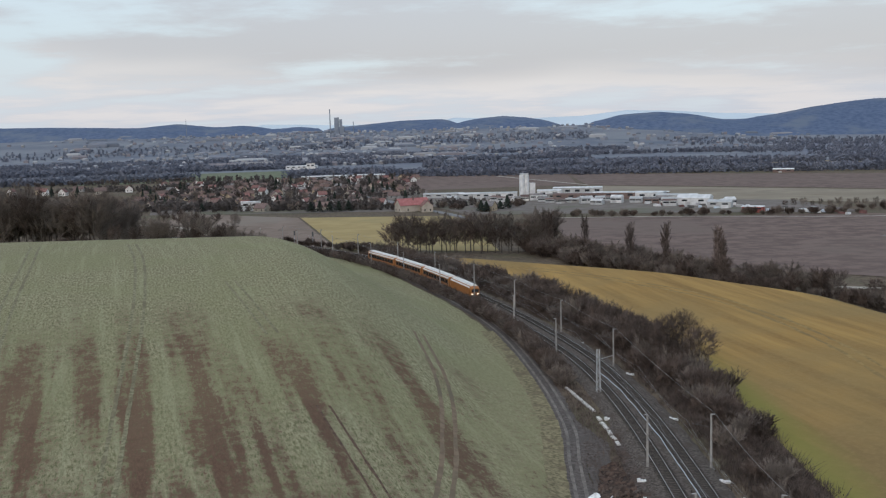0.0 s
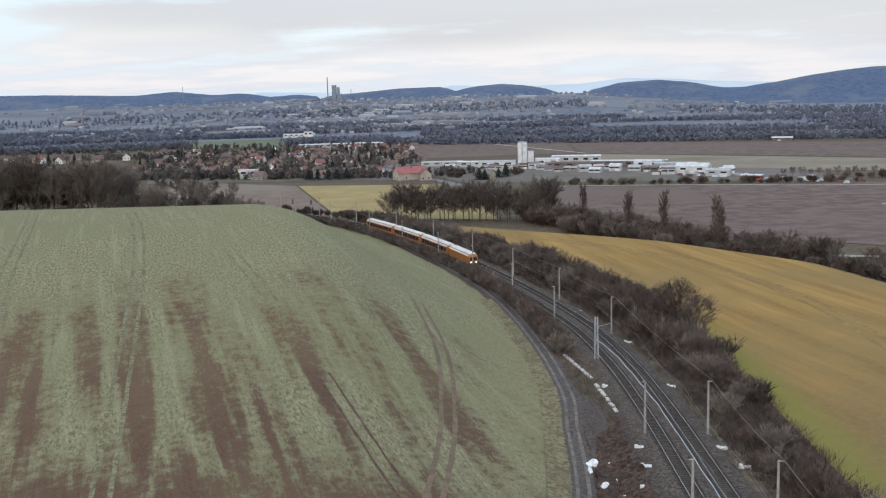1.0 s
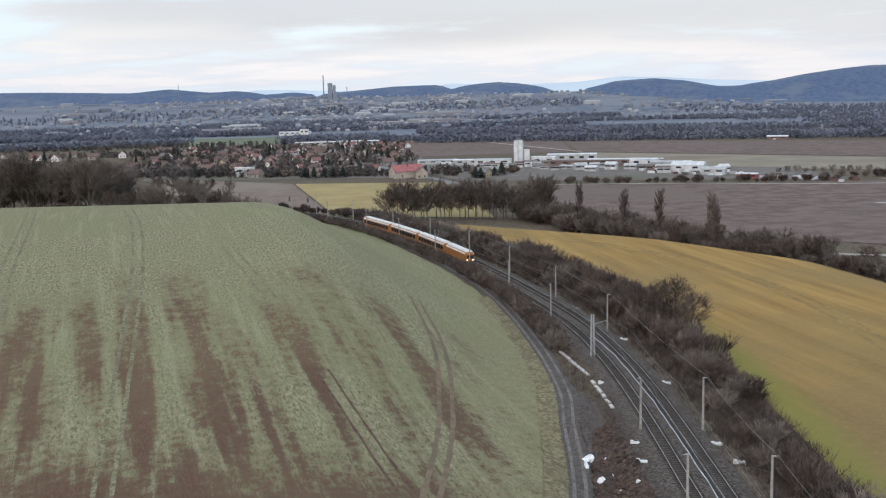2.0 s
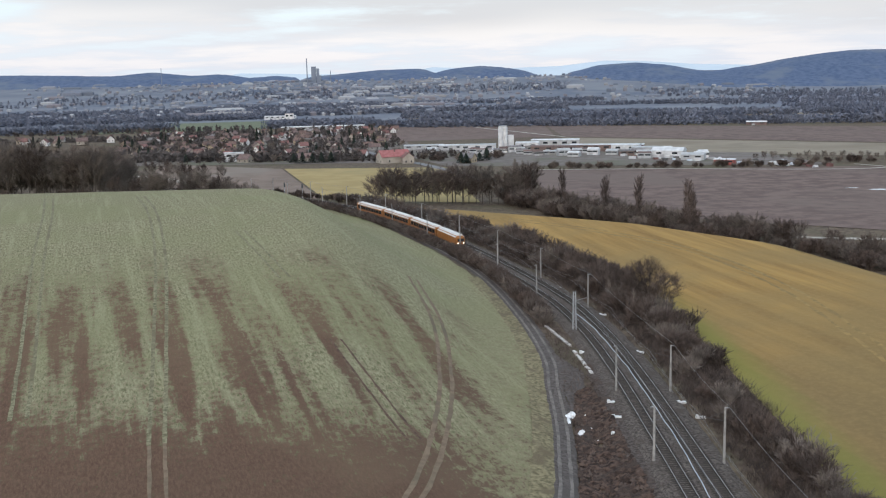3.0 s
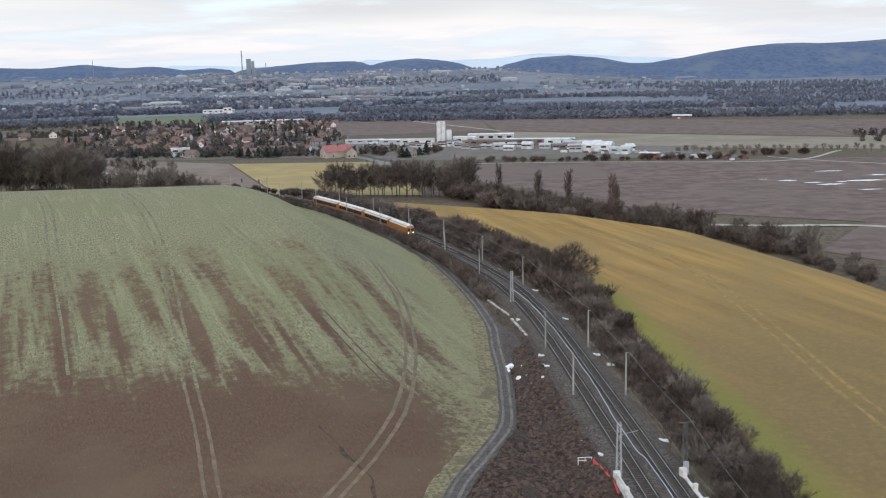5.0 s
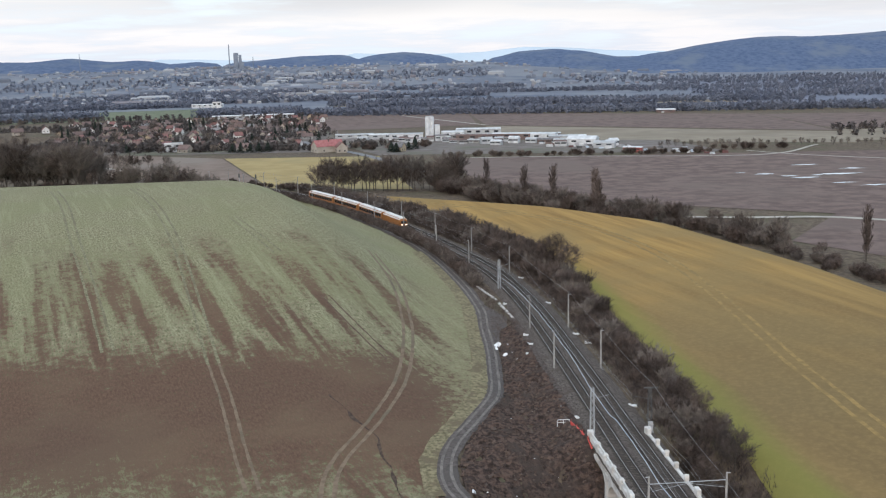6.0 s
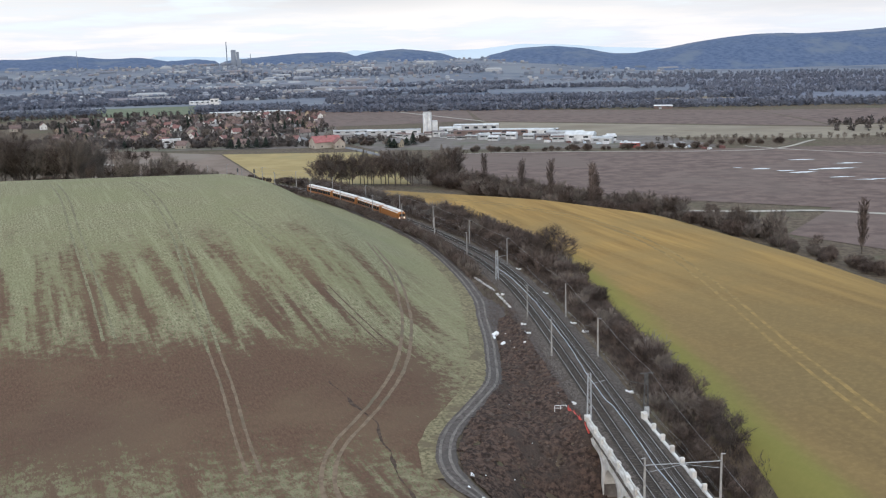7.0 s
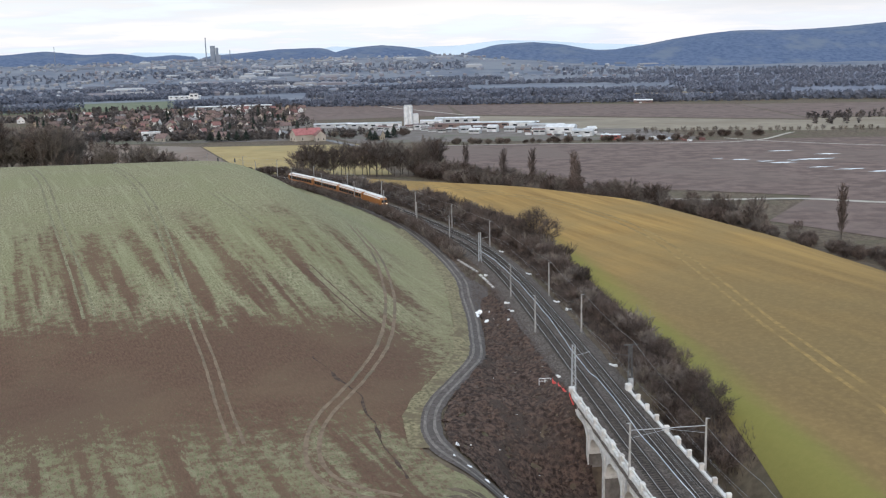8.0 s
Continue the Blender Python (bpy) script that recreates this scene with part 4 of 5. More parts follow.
for y in np.arange(216, 345, 1.25):
    x1 = np.interp(y, RAIL_Y, RAIL_X) - 6.6 / math.cos(radians(on_rail(y)[1]))
    x0 = np.interp(y, by_y[:, 1], by_y[:, 0]) + 2.4
    if x1 > x0 - 3.2:
        put(rng.choice(bushes), rng.uniform(min(x0, x1), max(x0, x1)), y, rng.uniform(0.7, 1.05) if y < 300 else rng.uniform(0.55, 0.8))
low = shrubs("bank_bush", 3, 2.6, 15, 0.024, "low leafless bush on the railway bank", "bank bushes")
for y in np.arange(262, 470, 1.5):
    x, turn = on_rail(y)
    o = -rng.uniform(5.4, 6.6)
    put(rng.choice(low), x + o * math.cos(radians(turn)), y + o * math.sin(radians(turn)), rng.uniform(0.7, 1.0) if y < 322 else rng.uniform(1.0, 1.3))

# low brambles and dead stalks between the bushes
def brush(name, spots, material, label, tall, seed, blades=26, thick=0.05):
    rs = np.random.RandomState(seed)
    p = np.repeat(np.asarray(spots, float), blades, 0)
    n = len(p)
    foot = p + np.c_[rs.normal(0, 0.9, (n, 2)), np.zeros(n)]
    foot[:, 2] = height(foot[:, 0], foot[:, 1]) - 0.1
    lean = rs.normal(0, 0.55, (n, 2))
    high = tall * rs.uniform(0.35, 1.0, n)
    tip = foot + np.c_[lean * high[:, None], high]
    across = rs.normal(0, 1, (n, 3)) * [1, 1, 0.3]
    across *= (thick * rs.uniform(0.6, 1.6, n) / np.linalg.norm(across, axis=1))[:, None]
    v = np.stack([foot - across, foot + across, tip], 1).reshape(-1, 3)
    return tagged(shape(name, v, np.arange(3 * n).reshape(-1, 3), material), label, "undergrowth", kind="stuff")


spots = []
for y in np.arange(84, 430, 0.75):
    x0 = np.interp(y, RAIL_Y, RAIL_X) + 6.8 / math.cos(radians(on_rail(y)[1]))
    x1 = np.interp(y, hedge_y, hedge_x) - 0.2
    for n in range(max(1, int((x1 - x0) / 1.3))):
        x = rng.uniform(x0, x1)
        if y < 104 and x < 38.5:
            continue
        spots.append((x, y, 0))
brush("brambles", spots, TWIG, "tangled dead brambles under the hedge", 1.7, 3)
spots = []
for y in np.arange(165, 425, 0.9):
    x1 = np.interp(y, RAIL_Y, RAIL_X) - 6.2 / math.cos(radians(on_rail(y)[1]))
    x0 = np.interp(y, by_y[:, 1], by_y[:, 0]) + 2.0
    for n in range(max(0, int((x1 - x0) / 1.6))):
        spots.append((rng.uniform(x0, x1), y, 0))
brush("dead_weeds", spots, TWIG, "dead brown weeds on the railway bank", 1.0, 4)

oaks = [tree("bare_tree", tree_parts(40 + i, 10.0, 0.20, 0.5, 5, 20, 0.10, thin=0.02), TWIG, "leafless broad tree in the hedge", "hedge trees") for i in range(2)]
for x, y, s in ((46.2, 226.0, 0.98), (44.0, 229.5, 0.85), (48.5, 222.0, 0.8), (41.0, 238.0, 0.62), (39.5, 249.0, 0.6), (34.0, 286.0, 0.55), (24.0, 318.0, 0.55), (46.0, 108.0, 0.5), (45.4, 99.0, 0.56), (46.6, 94.0, 0.62), (46.4, 117.0, 0.42), (28, 296, .5), (16, 338, .5), (42.2, 94, .45), (41.5, 91, .4)):
    put(rng.choice(oaks), x, y, s)

lines = [tree("row_tree", tree_parts(60 + i, 13.0, 0.22, 0.34, 5, 15, 0.16, thin=0.035), TWIG_PALE if i else TWIG, "leafless slender tree in a field row", "field row trees") for i in range(3)]
for n in range(34):
    t = n / 33
    put(lines[n % 3], -32 + 84 * t + rng.uniform(-1.5, 1.5), 562 - 8 * t + rng.uniform(-7, 7), rng.uniform(0.85, 1.5))
creek = [(44, 556), (56, 520), (67, 492), (82, 468), (98, 448), (112, 428), (126, 410), (138, 390), (147, 372), (153, 345), (157, 316), (163, 280), (172, 240), (182, 200)]
creek_line = bend(creek, 3.2)
for n, p in enumerate(creek_line):
    for k in range(3 if p[1] > 400 else 2):
        x, y = p[0] + rng.gauss(0, 3.5), p[1] + rng.gauss(0, 3.5)
        if rng.random() < 0.26:
            put(rng.choice(lines), x, y, rng.uniform(0.55, 0.8) * (1 if y > 330 else 0.5))
        else:
            put(rng.choice(creek_bushes), x, y, rng.uniform(1.4, 2.3) if y > 440 else rng.uniform(0.9, 1.7) * (1 if y > 330 else 0.6))
tall = tree("poplar", tree_parts(80, 21.0, 0.26, 0.16, 4, 30, 0.06, True, thin=0.034), TWIG, "tall narrow leafless poplar", "poplars")
for x, y, s in ((64, 512, 1.0), (78, 468, 1.0), (91, 456, 1.05), (107, 432, 1.05), (110, 436, 0.8), (50, 540, 1.0), (176, 300, 0.95), (178, 304, 0.7)):
    put(tall, x, y, s)
wood = [tree("wood_tree", tree_parts(90 + i, 18.0, 0.26, 0.36, 5, 18, 0.22, thin=0.04), TWIG if i == 1 else TWIG_PALE, "leafless tree of the wood behind the field", "wood trees") for i in range(3)]
for n in range(150):
    t = n / 149
    x = -76 - 170 * t + rng.uniform(-3, 3)
    y = rng.uniform(394, 432)
    put(rng.choice(wood), x, y, rng.uniform(0.8, 1.15) if x < -128 else rng.uniform(0.32, 0.52))
for n in range(34):
    put(rng.choice(far_bushes), -78 - 160 * n / 33, rng.uniform(396, 410), rng.uniform(0.7, 1.3))
for n, y in enumerate(np.arange(430, 512, 2.2)):
    x, turn = on_rail(y)
    o = rng.uniform(6.5, 17)
    put(rng.choice(far_bushes), x + o * math.cos(radians(turn)), y + o * math.sin(radians(turn)), rng.uniform(0.6, 1.05))


# ---- banks, marks on the fields, road on the plain ----
def draped(name, outline_left, outline_right, material, label, category, lift, nx=16, ny=60, lumps=0.0):
    """A patch of ground between two edges that share their span of y."""
    ys = np.linspace(outline_left[0][1], outline_left[-1][1], ny)
    xl = np.interp(ys, [p[1] for p in outline_left], [p[0] for p in outline_left])
    xr = np.interp(ys, [p[1] for p in outline_right], [p[0] for p in outline_right])
    rough = np.array([0.5 * noise.noise((y * 0.5, 1.0, 5.0)) for y in ys])
    f = np.linspace(0, 1, nx)
    gx = (xl + rough)[:, None] + (xr - xl)[:, None] * f
    gy = np.repeat(ys[:, None], nx, 1)
    lump = np.array([[noise.noise((x * 0.45, y * 0.45, 2.0)) + 0.6 * noise.noise((x * 1.1, y * 1.1, 4.0)) for x, y in zip(a, b)] for a, b in zip(gx, gy)])
    v = np.stack([gx, gy, height(gx, gy) + lift + lumps * (lump + 0.4)], -1).reshape(-1, 3)
    i = (np.arange(ny - 1)[:, None] * nx + np.arange(nx - 1)).ravel()
    return structure(shape(name, v, np.stack([i, i + 1, i + nx + 1, i + nx], 1), material, None, True), label, category)


bank_left = [(24.0, 70.0), (15.0, 75.8), (9.0, 81.0)] + beside_lane((88, 96, 105, 114, 127, 144, 160), 1.9) + [(22.6, 172.0)]
bank_right = [(27.5, 70.0), (27.2, 90.0), (26.8, 103.0), (26.3, 112.0), (26.0, 144.0), (26.2, 160.0), (25.2, 172.0)]
draped("earth_bank", bank_left, bank_right, EARTH, "dug dark red-brown earth bank beside the railway", "bank", 0.10, 56, 260, 0.62)
draped("gravel_yard", [(20.6, 163.0), (20.8, 170.0), (20.6, 184.0), (20.2, 196.0)], [(21.2, 163.0), (23.8, 170.0), (25.2, 181.0), (21.0, 196.0)], GRAVEL, "grey gravel turning place beside the lane", "lane", 0.2, 12, 30)
draped("stony_verge", [(24.6, 104.0), (24.4, 130.0), (25.0, 160.0), (26.2, 190.0)], [(27.4, 104.0), (27.6, 130.0), (27.8, 160.0), (27.6, 190.0)],
       surface("grey_verge", (0.052, 0.041, 0.036), (0.135, 0.110, 0.096), 1.8, 1.0, 0.4, (0.080, 0.055, 0.044), 0.22), "grey stony strip beside the track bed", "verge", 0.13, 10, 80)
draped("lane_verge", beside_lane((86, 98, 106, 114, 127.5, 144, 160, 176, 192, 208, 232, 268), -4.4), beside_lane((86, 98, 106, 114, 127.5, 144, 160, 176, 192, 208, 232, 268), -1.2),
       surface("dry_grass", (0.120, 0.102, 0.058), (0.265, 0.228, 0.135), 1.6, 1.0, 0.3, (0.145, 0.115, 0.072), 0.25), "dry yellowish grass verge along the lane", "verge", 0.19, 8, 120)

# clods and stones on the bank
def rubble(name, n, place, size, material, label, seed):
    rs = np.random.RandomState(seed)
    base = np.array([(1, 0, 0), (0, 1, 0), (-1, 0, 0), (0, -1, 0), (0, 0, 0.8), (0, 0, -0.8)], float)
    tri = np.array([(0, 1, 4), (1, 2, 4), (2, 3, 4), (3, 0, 4), (1, 0, 5), (2, 1, 5), (3, 2, 5), (0, 3, 5)])
    v, f = [], []
    for i in range(n):
        x, y = place(rs)
        s = size * rs.uniform(0.4, 1.0) ** 2 * 1.6
        v.append(base * rs.uniform(0.6, 1.3, (6, 1)) * s + [x, y, float(height(x, y)) + 0.25])
        f.append(tri + 6 * i)
    return tagged(shape(name, np.vstack(v), np.vstack(f), material), label, "stones", kind="stuff")


def bank_spot(rs):
    y = rs.uniform(73, 172)
    a, b = np.interp(y, [p[1] for p in bank_left], [p[0] for p in bank_left]), np.interp(y, [p[1] for p in bank_right], [p[0] for p in bank_right])
    return rs.uniform(a, b), y


rubble("earth_clods", 3600, bank_spot, 0.30, islands("clods", [(0.05, 0.036, 0.03), (0.085, 0.058, 0.046), (0.12, 0.085, 0.068), (0.07, 0.05, 0.043), (0.105, 0.08, 0.068)]), "loose clods of dark earth on the bank", 7)
rubble("pale_stones", 34, bank_spot, 0.16, WHITE, "scattered whitish stones and scraps on the bank", 8)
weeds = [(*bank_spot(np.random.RandomState(i)), 0) for i in range(420)]
brush("bank_weeds", weeds, TWIG, "sparse dead weeds on dug earth", 0.7, 9, 9, 0.04)


# drives along the stubble
DRIVE = surface("worn_stubble", (0.205, 0.140, 0.057), (0.300, 0.202, 0.075), 0.5, 1.0, 0.1, (0.200, 0.136, 0.058), 0.06)
for points, wide in (([(70, 70), (73, 130), (78, 190), (79, 240), (70, 290), (48, 335), (22, 372), (-4, 404)], 0.4),
                     ([(126, 90), (128, 160), (122, 220), (112, 265), (95, 305)], 0.9)):
    line = bend(points, 3.0)
    for side in (-1.3, 1.3):
        structure(ribbon("wheel_mark", line, [(side - wide, 0.165), (side, 0.17), (side + wide, 0.165)], DRIVE, rag=0.5), "paler worn drive through the yellow stubble", "wheel marks")

# wheel marks and a washed-out gully in the crop
MARK = surface("wheel_mark", (0.150, 0.108, 0.074), (0.205, 0.152, 0.104), 0.8, 1.0, 0.1, (0.135, 0.110, 0.075), 0.08)
FAINT = surface("faint_wheel_mark", (0.118, 0.108, 0.062), (0.255, 0.238, 0.150), 1.6, 1.0, 0.1, (0.150, 0.128, 0.080), 0.12)
DARK = surface("gully", (0.055, 0.038, 0.029), (0.098, 0.068, 0.050), 1.0, 1.0)


def wheel_marks(points, gap, material, label, wide=0.26):
    line = bend(points, 1.5)
    for side in (-gap / 2, gap / 2):
        structure(ribbon("wheel_mark", line, [(side - wide, 0.17), (side, 0.18), (side + wide, 0.17)], material, rag=0.16), label, "wheel marks")


wheel_marks([(-3.0, 71.0), (-8.0, 74.5), (-12.2, 79.5), (-14.0, 88.0), (-12.6, 99.0), (-6.6, 114.5), (-1.8, 132.0), (0.5, 150.0), (1.4, 171.0), (0.2, 200.0), (-5.0, 232.0)], 1.9, MARK, "pale tractor wheel mark curving through the crop", 0.34)
wheel_marks([(-24.6, 91.2), (-28.0, 105.1), (-32.1, 123.3), (-36.1, 138.0)], 1.9, MARK, "pale straight tractor wheel mark in bare soil", 0.26)
wheel_marks([(-36.1, 138.0), (-45.5, 176.0), (-57.0, 220.0), (-70.0, 262.0), (-84.0, 300.0)], 2.0, FAINT, "faint tramline between crop rows", 0.3)
wheel_marks([(-57.0, 146.0), (-65.3, 171.0), (-81.6, 218.4), (-96.0, 262.0), (-110.0, 300.0)], 2.2, FAINT, "faint tramline between crop rows", 0.3)
for k in (-40.0, -74.0):
    wheel_marks([(-57.0 + k, 148.0), (-81.6 + k, 218.4), (-110.0 + k, 300.0)], 2.0, FAINT, "faint tramline between crop rows", 0.3)
wheel_marks([(-3.0, 143.0), (-5.4, 148.5), (-10.0, 159.4), (-16.5, 174.5)], 1.9, surface("wet_soil", (0.074, 0.048, 0.036), (0.142, 0.094, 0.066), 1.4, 1.0, 0.2), "dark deep tractor wheel mark in the crop", 0.2)
wheel_marks([(-28.6, 202.3), (-36.0, 220.0), (-44.0, 239.0)], 1.9, FAINT, "faint tramline between crop rows", 0.25)
crack = [(-14.6, 124.0), (-13.8, 122.2), (-11.6, 118.4), (-10.0, 113.6), (-8.0, 110.4), (-6.5, 106.4), (-6.2, 101.0), (-4.8, 96.2), (-4.6, 91.0), (-3.6, 86.0), (-2.2, 81.0), (-1.6, 76.5)]
structure(ribbon("gully", bend(crack, 0.7), [(-0.16, 0.175), (0.0, 0.16), (0.16, 0.175)], DARK, rag=0.5), "thin dark washed-out gully in bare soil", "gully")

ASPHALT = surface("road_asphalt", (0.155, 0.155, 0.160), (0.215, 0.215, 0.220), 0.3, 0.9)
PALE = surface("pale_track", (0.33, 0.30, 0.26), (0.43, 0.40, 0.35), 0.15, 1.0)


def way_on_plain(name, points, wide, material, label):
    return structure(ribbon(name, bend(points, 8.0), [(-wide / 2, 0.32), (0, 0.42), (wide / 2, 0.32)], material), label, "road")


way_on_plain("country_road", [(46, 560), (40, 640), (17, 736), (-7, 818), (-40, 900), (-70, 1000), (-110, 1100)], 7.5, ASPHALT, "grey country road leading to the village")
way_on_plain("farm_track", [(60, 752), (160, 735), (300, 700), (380, 770)], 3.5, PALE, "pale farm track along the ploughed field")
way_on_plain("farm_track", [(140, 418), (175, 407), (210, 400), (245, 376), (330, 330)], 5.0, PALE, "pale farm track along the ploughed field")
way_on_plain("farm_track", [(305, 735), (330, 690), (372, 645), (460, 570)], 3.2, PALE, "pale farm track along the ploughed field")
way_on_plain("farm_track", [(150, 1160), (60, 1440)], 5.0, PALE, "pale farm track along the ploughed field")
way_on_plain("farm_track", [(-165, 690), (-200, 752), (-250, 790)], 5.0, PALE, "pale farm track along the ploughed field")

# the sky's reflection is painted on the water as a pale base colour
WATER = surface("puddle_water", (0.50, 0.53, 0.57), (0.62, 0.64, 0.67), 0.05, 0.12)
for i, (x, y, rx, ry) in enumerate(((252, 574, 9, 4), (262, 560, 7, 3), (268, 549, 12, 4), (280, 560, 6, 3), (297, 563, 16, 5), (303, 490, 13, 4), (290, 505, 14, 3), (278, 520, 9, 2.5), (318, 590, 10, 4), (325, 505, 12, 4), (300, 620, 14, 3), (240, 585, 5, 2))):
    n = 22
    verts = [(x, y, -16.6)] + [(x + rx * (0.7 + 0.6 * noise.noise((math.cos(a) * 2 + i, math.sin(a) * 2, 0))) * math.cos(a), y + ry * (0.7 + 0.6 * noise.noise((math.cos(a) * 3, i, math.sin(a) * 3))) * math.sin(a), -16.62) for a in np.linspace(0, 6.28, n, endpoint=False)]
    tagged(shape("puddle", verts, [(0, 1 + j, 1 + (j + 1) % n) for j in range(n)], WATER), "shallow puddle coloured pale like mirrored sky on ploughed soil", "puddle", "puddles on the field", "structure")


# ---- village, works and town ----
PLASTER = [surface("plaster_" + n, a, b, 0.2, 0.9, vary=0.08) for n, a, b in (("cream", (0.31, 0.28, 0.24), (0.40, 0.36, 0.31)), ("white", (0.62, 0.61, 0.59), (0.72, 0.71, 0.69)), ("grey", (0.26, 0.255, 0.25), (0.33, 0.32, 0.31)), ("ochre", (0.34, 0.28, 0.20), (0.40, 0.33, 0.24)))]
TILES = [surface("roof_" + n, a, b, 0.6, 0.9, 0.05, vary=0.18) for n, a, b in (("red", (0.150, 0.080, 0.074), (0.215, 0.118, 0.108)), ("brown", (0.115, 0.078, 0.070), (0.175, 0.120, 0.105)), ("grey", (0.16, 0.15, 0.15), (0.24, 0.23, 0.23)), ("rust", (0.130, 0.094, 0.087), (0.18, 0.130, 0.120)))]
SHEET = surface("white_cladding", (0.50, 0.51, 0.52), (0.66, 0.67, 0.68), 0.2, 0.6, vary=0.05)
SHED_GREY = surface("grey_cladding", (0.36, 0.37, 0.38), (0.46, 0.47, 0.48), 0.2, 0.6)
BRICK_RED = surface("brown_cladding", (0.15, 0.11, 0.10), (0.20, 0.15, 0.135), 0.2, 0.8)


def house(wide, deep, eaves, ridge_z, wall, roof, label, group="village houses"):
    """A house with its ridge along y."""
    h = thing("house", label, "house", group=group)
    w, d = wide / 2, deep / 2
    walls = Solid().box(-w, w, -d, d, -0.6, eaves)
    walls.hull([(-w, -d, eaves), (w, -d, eaves), (0, -d, ridge_z)], [(-w, d, eaves), (w, d, eaves), (0, d, ridge_z)])
    part("wall", walls, wall, h)
    tiles = part("roof", Solid().gable(-w, w, -d, d, eaves, ridge_z, 0.5), roof, h)
    part("chimney", Solid().box(w * 0.25, w * 0.25 + 0.7, -0.3, 0.4, eaves + 0.5, ridge_z + 1.0), TILES[1], tiles)
    for y in (-d - 0.04, d - 0.02):
        for x in (-w * 0.5, w * 0.5):
            part("window", Solid().box(x - 0.55, x + 0.55, y, y + 0.06, 1.0, 2.5), GLASS, h)
    for x in (-w - 0.04, w - 0.02):
        for y in (-d * 0.5, d * 0.5):
            part("window", Solid().box(x, x + 0.06, y - 0.55, y + 0.55, 1.0, 2.5), GLASS, h)
    return h


kinds = [house(8, 11, 3.6, 7.6, PLASTER[0], TILES[1], "cream village house with a brown tiled roof"),
         house(9, 10, 4.2, 8.2, PLASTER[1], TILES[0], "white village house with a red tiled roof"),
         house(8, 13, 3.4, 7.0, PLASTER[2], TILES[3], "grey village house with a rust-brown roof"),
         house(9, 9, 5.2, 8.6, PLASTER[3], TILES[1], "ochre two-storey house with a brown roof"),
         house(7, 10, 3.2, 6.4, PLASTER[2], TILES[2], "grey village house with a slate-grey roof"),
         house(10, 14, 3.8, 8.0, PLASTER[0], TILES[3], "long cream house with a rust-red roof")]
rng = random.Random(12)
spots = []
while len(spots) < 150:
    y = rng.uniform(880, 1420)
    x0, x1 = -0.275 * y - 40 + (0 if y < 1200 else 20), -0.02 * y - 25
    x = rng.uniform(x0, x1)
    if y < 930 and x < -190:
        continue
    if all((x - a) ** 2 + (y - b) ** 2 > 17 ** 2 for a, b in spots) and abs(x - np.interp(y, [818, 900, 1000, 1100], [-7, -40, -70, -110])) > 12:
        spots.append((x, y))
for x, y in spots:
    placed(rng.choice(kinds), x, y, float(height(x, y)), rng.choice((20, 110, 65, 155)) + rng.uniform(-8, 8)).scale = (0.88, 0.88, 0.88)
for x, y, k in ((-432, 1130, 1), (-415, 1120, 0), (-462, 1150, 1), (-395, 1142, 5), (-480, 1180, 3), (-505, 1165, 1), (-372, 1170, 1), (-445, 1210, 2)):
    placed(kinds[k], x, y, float(height(x, y)) + 6, rng.uniform(0, 180))
knoll = structure(shape("knoll", [(-440 + 110 * math.cos(a) * r, 1160 + 90 * math.sin(a) * r, -17.5 + 6.6 * (1 - r) ** 0.4 if r < 1 else -17.5) for r in (1.0, 0.85, 0.7, 0.4, 0.0) for a in np.linspace(0, 6.28, 24, endpoint=False)],
                        [(j * 24 + i, j * 24 + (i + 1) % 24, (j + 1) * 24 + (i + 1) % 24, (j + 1) * 24 + i) for j in range(4) for i in range(24)], GROUND, None, True), "low grassy rise under houses", "knoll")

plot("brown_field", surface("pinkish_soil", (0.165, 0.124, 0.100), (0.215, 0.164, 0.134), 0.06, 1.0, 0.2, (0.21, 0.175, 0.145), 0.01), [(-175, 590), (-64, 585), (-122, 812), (-240, 890)], "bare pinkish-brown field beside the railway", 0.28)
plot("pale_field", STRAW, [(-445, 985), (-368, 990), (-425, 1090), (-540, 1090)], "small pale field below the houses", 0.3)

# the long house with the bright red roof at the field's edge
pink = house(13, 26, 5.5, 10.5, PLASTER[0], surface("bright_red_roof", (0.29, 0.110, 0.108), (0.37, 0.155, 0.150), 0.4, 0.8), "long cream house with a bright red roof", "")
pink.matrix_basis = pose(-34, 852, -17, 0, 0, -64)
annex = house(9, 13, 5.0, 9.0, PLASTER[0], TILES[0], "cream gabled house facing the fields", "")
annex.matrix_basis = pose(-22, 842, -17, 0, 0, 10)
cottage = house(9, 11, 4.2, 8.0, PLASTER[3], TILES[2], "yellow cottage behind dark conifers", "")
cottage.matrix_basis = pose(28, 832, -17, 0, 0, 60)


